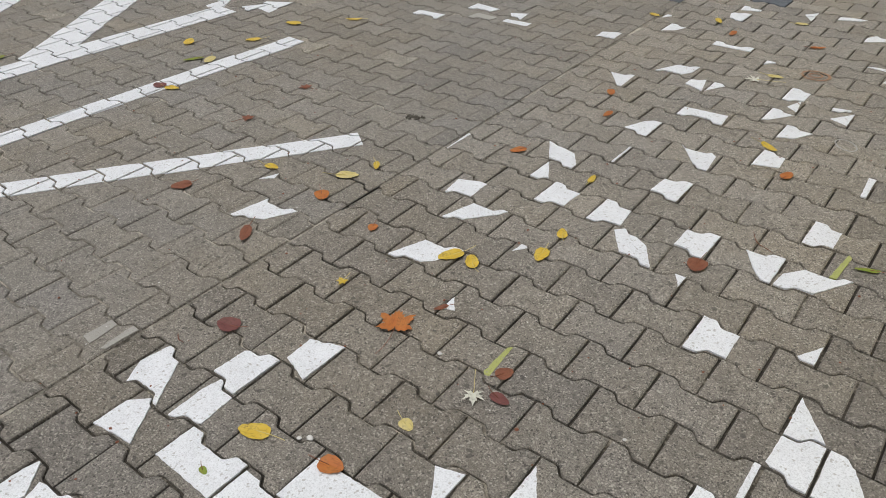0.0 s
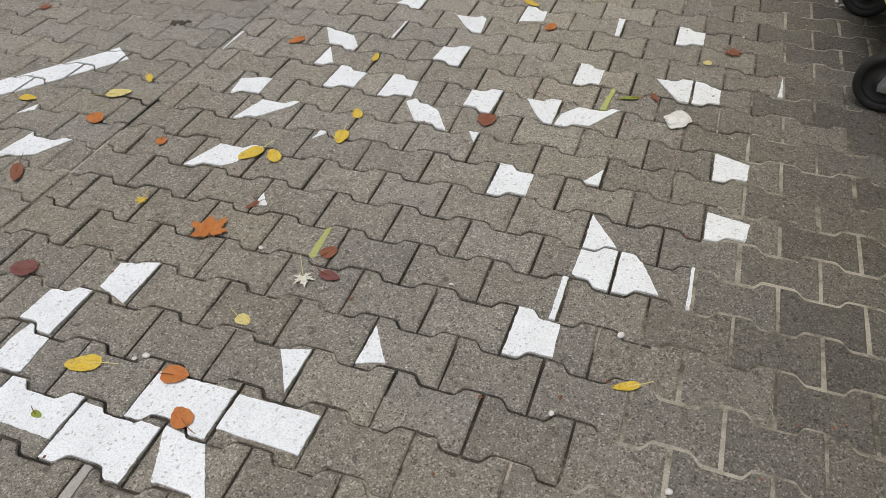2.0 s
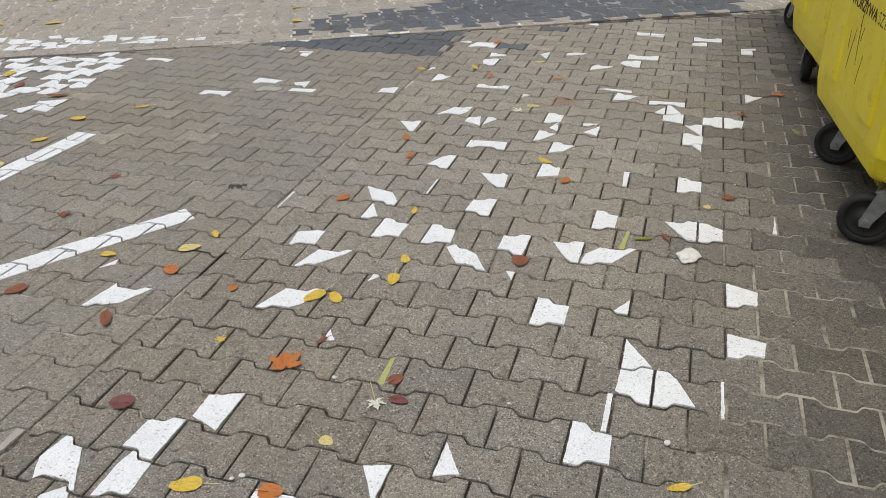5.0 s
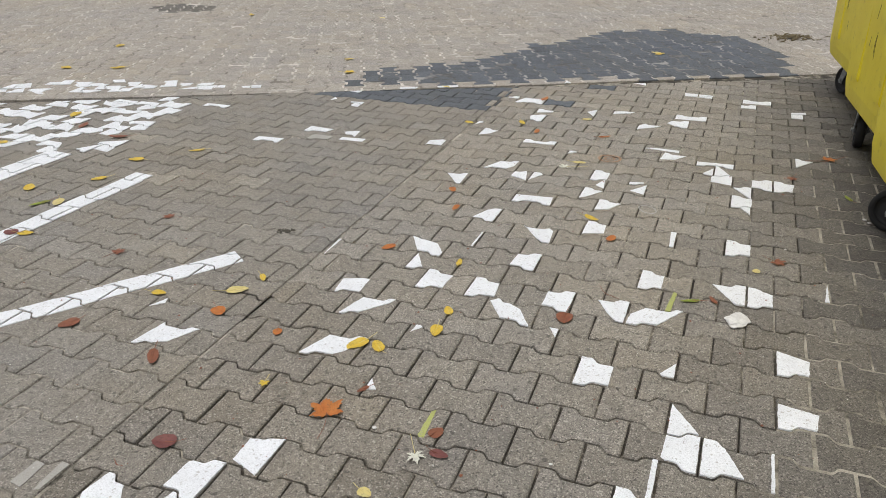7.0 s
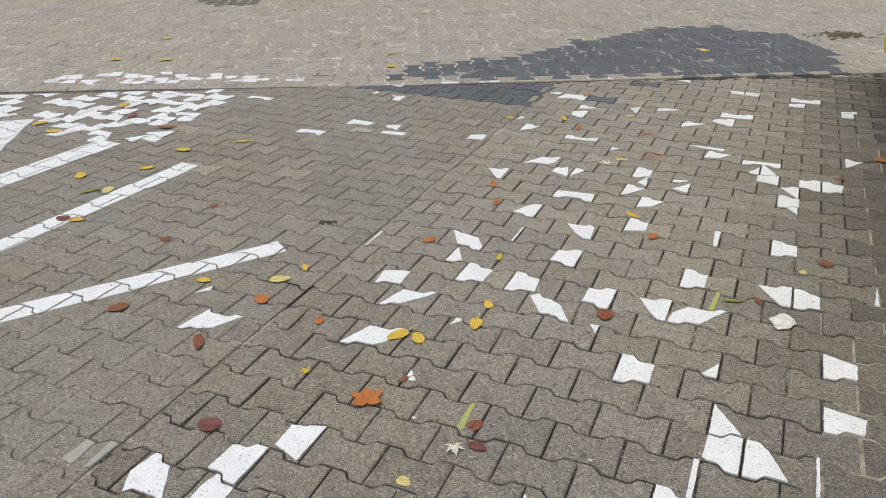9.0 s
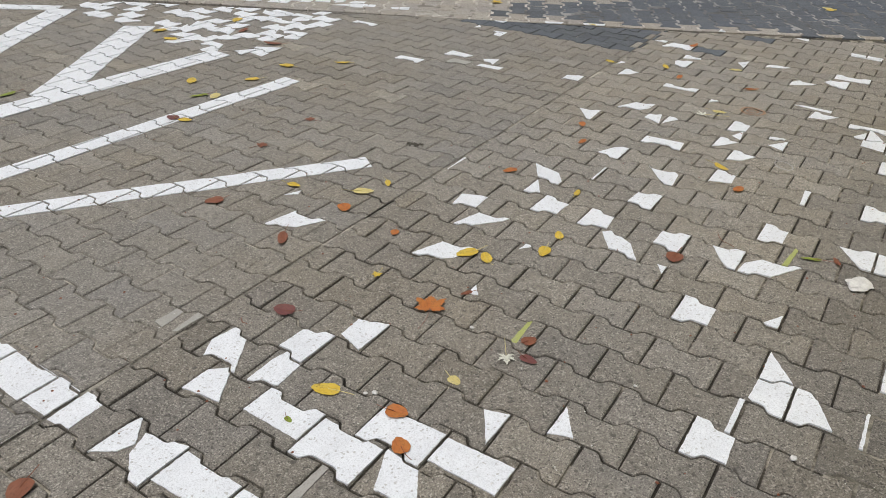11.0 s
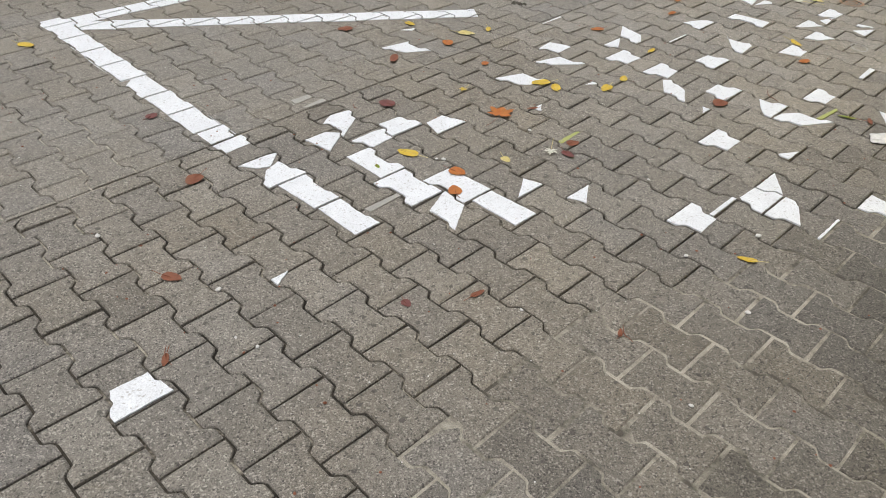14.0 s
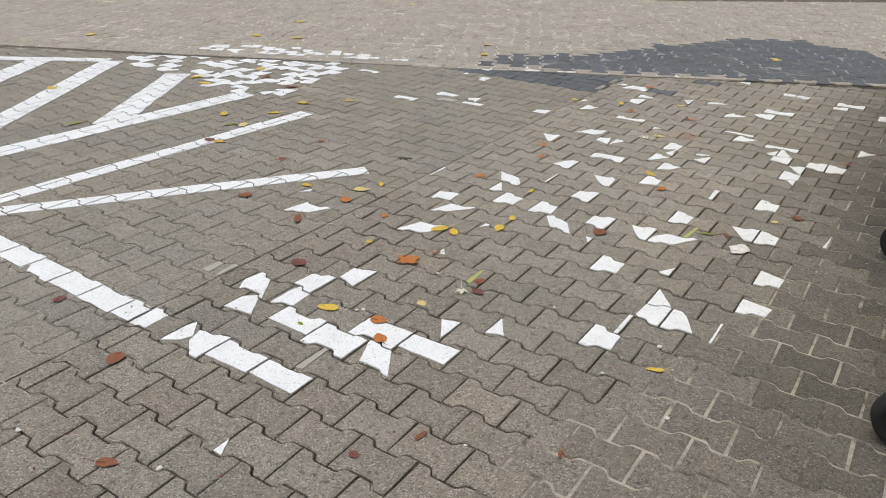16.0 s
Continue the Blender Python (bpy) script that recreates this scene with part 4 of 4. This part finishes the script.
leaf("round", "red", -2.742, 0.957, 3.4, 179)
leaf("curl", "orange", -0.818, 3.292, 4.0, 273)
leaf("oval", "orange", -0.972, 2.177, 3.0, 299)
leaf("curl", "yellow", 0.489, 0.200, 3.0, 208)
leaf("round", "rust", -1.048, -0.825, 3.4, 299)
leaf("oval", "rust", -0.613, -1.137, 3.0, 30)
leaf("curl", "rust", 0.410, -0.362, 1.6, 120)
leaf("oval", "green", -0.695, -0.293, 1.3, 349)
leaf("round", "orange", -0.476, -0.105, 3.0, 14)
leaf("round", "orange", -0.393, -0.197, 2.8, 143)
leaf("oval", "yellow", -0.690, -0.146, 3.9, 205)
leaf("round", "pale", -0.418, 0.092, 2.0, 343)
leaf("round", "red", -0.071, -0.709, 1.6, 356)
leaf("curl", "rust", 0.037, -0.534, 2.4, 83)
leaf("oval", "yellow", -2.635, -0.821, 4.0, 30)
leaf("oval", "yellow", -4.811, 1.081, 5.5, 167)
leaf("curl", "green", -3.749, 0.639, 5.0, 277)
leaf("oval", "yellow", -6.770, 2.635, 7.0, 292)
leaf("oval", "yellow", -5.628, 4.682, 6.0, 291)
leaf("oval", "yellow", -0.368, 5.994, 5.0, 53)
leaf("oval", "pale", -1.803, 4.193, 3.0, 335)
leaf("round", "red", -1.583, -0.716, 2.4, 108)
leaf("curl", "rust", -0.321, -1.305, 2.2, 324)



# ---- small litter ----
def pebble(x, y, size, material, label, category="pebble", flat=0.45):
    bm = bmesh.new()
    bmesh.ops.create_icosphere(bm, subdivisions=2 if flat > 0.3 else 4, radius=1)
    rng = random.Random(int(1000 * (x + 20 * y)))
    for v in bm.verts:
        v.co *= 1 + (0.25 if flat > 0.3 else 0.32) * noise.noise(v.co * (1.3 if flat > 0.3 else 2.2) + Vector((x * 9, y * 9, 0)))
        v.co.x *= size * rng.uniform(0.95, 1.05)
        v.co.y *= size * 0.75
        v.co.z *= size * flat
    ob = part(category, bm, material, None, label, True)
    ob.matrix_basis = pose(x, y, size * flat * 0.9 + 0.001, 0, 0, rng.uniform(0, 360))
    return tagged(ob, label, category, "scattered pebbles")


CHALK = plain("white_pebble", (0.75, 0.74, 0.71), 0.8, 0, 60, 0.7)
SPRAY = road_paint("yellow_green_spray", (0.42, 0.45, 0.14), 1.0)


def streak(x, y, turn, long, wide):
    """A sprayed surveyor's mark, broken by the joints."""
    a = Vector((math.cos(radians(turn)), math.sin(radians(turn)))) * long / 2
    stripe(tagged(new("spray_mark"), "faded yellow-green sprayed mark on the blocks", "spray mark", "sprayed marks", "structure"), COURT, (x - a.x, y - a.y), (x + a.x, y + a.y), wide, wide * 0.6, SPRAY, 0.0024)


pebble(-0.511, 0.335, 0.0070, CHALK, "small whitish pebble lying on the blocks")
pebble(0.607, -0.025, 0.0090, CHALK, "small whitish pebble lying on the blocks")
pebble(0.452, 0.344, 0.0110, CHALK, "small whitish pebble lying on the blocks")
pebble(0.018, 0.374, 0.0060, CHALK, "small whitish pebble lying on the blocks")
pebble(-0.571, -0.079, 0.0100, CHALK, "small whitish pebble lying on the blocks")
pebble(-0.592, -0.095, 0.0070, CHALK, "small whitish pebble lying on the blocks")
pebble(-0.507, 0.334, 0.0060, CHALK, "small whitish pebble lying on the blocks")
pebble(0.167, -0.489, 0.0060, CHALK, "small whitish pebble lying on the blocks")
pebble(-0.473, -1.065, 0.0100, CHALK, "small whitish pebble lying on the blocks")
pebble(-0.945, -1.209, 0.0090, CHALK, "small whitish pebble lying on the blocks")
pebble(-0.273, -1.131, 0.0050, CHALK, "small whitish pebble lying on the blocks")
pebble(-0.207, -1.106, 0.0050, CHALK, "small whitish pebble lying on the blocks")
pebble(0.348, 0.077, 0.0080, CHALK, "small whitish pebble lying on the blocks")
pebble(-0.952, -1.207, 0.0080, CHALK, "small whitish pebble lying on the blocks")
pebble(-0.204, -1.108, 0.0060, CHALK, "small whitish pebble lying on the blocks")
pebble(0.676, -0.445, 0.0070, CHALK, "small whitish pebble lying on the blocks")
pebble(0.646, 2.024, 0.0060, CHALK, "small whitish pebble lying on the blocks")
pebble(0.999, 2.484, 0.0100, CHALK, "small whitish pebble lying on the blocks")
pebble(1.016, 2.453, 0.0090, CHALK, "small whitish pebble lying on the blocks")
streak(-0.367, 0.411, 93, 0.128, 0.022)
streak(0.230, 1.393, 85, 0.166, 0.022)
pebble(0.473, 1.334, 0.052, CHALK, "crumpled white paper tissue lying on the blocks", "tissue", 0.15)


def ring_mark(x, y, long, wide, line, turn, material, label):
    """A ring drawn on the blocks with chalk or spray."""
    verts, faces, n = [], [], 36
    rng = random.Random(int(1000 * x + 77 * y))
    c, s = math.cos(radians(turn)), math.sin(radians(turn))
    for k in range(n):
        a, w = 2 * math.pi * k / n, line * rng.uniform(0.6, 1.3)
        for r in (-w / 2, w / 2):
            u, v = (long + r) * math.cos(a), (wide + r) * math.sin(a)
            verts.append((x + c * u - s * v, y + s * u + c * v, 0.0028))
    for k in range(n):
        m = (k + 1) % n
        faces.append((2 * k, 2 * k + 1, 2 * m + 1, 2 * m))
    mesh_object("ring_mark", verts, faces, material, None, label, "structure", "spray mark", "sprayed marks")


ORANGE_SPRAY = road_paint("faded_orange_spray", (0.36, 0.20, 0.11), 1.0)
OLD_CHALK = road_paint("faded_chalk", (0.40, 0.39, 0.37), 1.0)
ring_mark(-0.283, 2.942, 0.062, 0.058, 0.013, 0, ORANGE_SPRAY, "faded orange sprayed ring on the blocks")
ring_mark(-0.283, 2.942, 0.030, 0.026, 0.010, 40, ORANGE_SPRAY, "small faded orange sprayed ring on the blocks")
ring_mark(0.025, 2.263, 0.052, 0.036, 0.007, -50, OLD_CHALK, "faint chalk ring drawn on the blocks")


def tuft(x, y, size, count, material, name, label):
    """A flat tuft of moss and dirt that clings to the blocks."""
    rng = random.Random(int(1000 * (x + y)))
    bm = bmesh.new()
    for _ in range(count):
        r, a, q = abs(rng.gauss(0, size)), rng.uniform(0, 6.28), rng.uniform(0.003, 0.009)
        bmesh.ops.create_cone(bm, cap_ends=True, segments=5, radius1=q, radius2=q * 0.3, depth=q * 0.9, matrix=pose(x + 1.4 * r * math.cos(a), y + 0.8 * r * math.sin(a), q * 0.35 + 0.001, 0, 0, rng.uniform(0, 360)))
    tagged(part(name, bm, material), label, "moss", kind="stuff")


MOSS = plain("dark_moss", (0.12, 0.112, 0.09), 0.95, 0, 60, 0.5)
tuft(-1.528, 1.429, 0.024, 40, MOSS, "moss_tuft", "small dark tuft of moss and dirt in a joint")


# ---- the far kerb and a heap of sweepings on the lane ----
def kerb(start, end):
    d = Vector((end[0] - start[0], end[1] - start[1]))
    count = int(d.length / 1.0)
    turn = math.degrees(math.atan2(d.y, d.x))
    root = tagged(new("kerb"), "low grey concrete kerb at the far side of the lane", "kerb", kind="structure")
    bm = bmesh.new()
    vs = box(bm, (-0.495, -0.06, -0.05), (0.495, 0.06, 0.07))
    bmesh.ops.bevel(bm, geom=list(bm.edges), offset=0.012, segments=2, affect="EDGES")
    first = part("kerb_stone", bm, PAVER_FAR, root)
    for k in range(count):
        at = Vector(start) + d * ((k + 0.5) / count)
        ob = first if k == 0 else new("kerb_stone", first.data)
        ob.parent, ob.matrix_basis = root, pose(at.x, at.y, random.Random(k).uniform(-0.004, 0.004), 0, 0, turn)


kerb((-3.0, 9.66), (5.4, 16.1))

heap_rng = random.Random(11)
heap = bmesh.new()
LITTER = leaf_stuff("dry_litter", (0.15, 0.115, 0.06), (0.22, 0.19, 0.10))
for k in range(120):
    r = abs(heap_rng.gauss(0, 0.11))
    a = heap_rng.uniform(0, 6.28)
    m = pose(0.79 + 1.5 * r * math.cos(a) * 0.88, 7.2 + r * math.sin(a) + 0.4 * r * math.cos(a), 0.006 + 0.02 * max(0, 1 - r * 4), heap_rng.uniform(-20, 20), heap_rng.uniform(-20, 20), heap_rng.uniform(0, 360))
    size = heap_rng.uniform(0.004, 0.012)
    bmesh.ops.create_cone(heap, cap_ends=True, segments=5, radius1=size, radius2=size * 0.4, depth=heap_rng.uniform(0.02, 0.09), matrix=m @ pose(0, 0, 0, 90, 0, 0))
tagged(part("leaf_litter", heap, LITTER), "small heap of brown leaf litter and twigs on the lane", "leaf litter", kind="stuff")


def twig(x, y, turn, long):
    rng = random.Random(int(x * 991 + y * 77))
    rings = []
    for k in range(8):
        q = k / 7 - 0.5
        r = 0.0016 * (1.1 - abs(q))
        at = (long * q, 0.25 * long * math.sin(3 * q + rng.uniform(0, 0.3)) * q, 0.004 + 0.006 * abs(math.sin(4 * q)))
        rings.append([(at[0], at[1] + r * math.cos(w), at[2] + r * math.sin(w)) for w in (0, 1.57, 3.14, 4.71)])
    ob = part("twig", loft(rings), LEAF["rust"], None, "", True)
    ob.matrix_basis = pose(x, y, 0, 0, 0, turn)
    tagged(ob, "thin dry brown twig lying on the blocks", "twig", "fallen twigs")


twig(-0.014, 1.363, -43, 0.121)
twig(0.423, -0.360, -33, 0.069)
twig(0.905, 3.313, 35, 0.276)
twig(-0.327, -1.301, -18, 0.076)
twig(-1.113, -0.066, -18, 0.047)


def crumbs(count, seed, material, label, lo, hi):
    """Tiny bits of grit and torn leaf strewn over the blocks, too small to count."""
    rng = random.Random(seed)
    verts, faces = [], []
    for _ in range(count):
        x, y = rng.uniform(-2.6, 1.0), rng.uniform(-1.4, 3.0)
        s, a, n = rng.uniform(lo, hi), rng.uniform(0, 6.28), 5
        base = len(verts)
        for k in range(n):
            w = a + 6.283 * k / n
            r = s * rng.uniform(0.6, 1.2)
            verts.append((x + r * math.cos(w), y + r * math.sin(w), 0.003))
        verts.append((x, y, 0.003 + s * 0.7))
        faces += [(base + k, base + (k + 1) % n, base + n) for k in range(n)]
    mesh_object("grit", verts, faces, material, None, label, "stuff", "grit")


crumbs(420, 4, CHALK, "tiny pale grit strewn over the paving", 0.0012, 0.0032)
crumbs(260, 9, LEAF["rust"], "tiny brown leaf crumbs strewn over the paving", 0.002, 0.006)
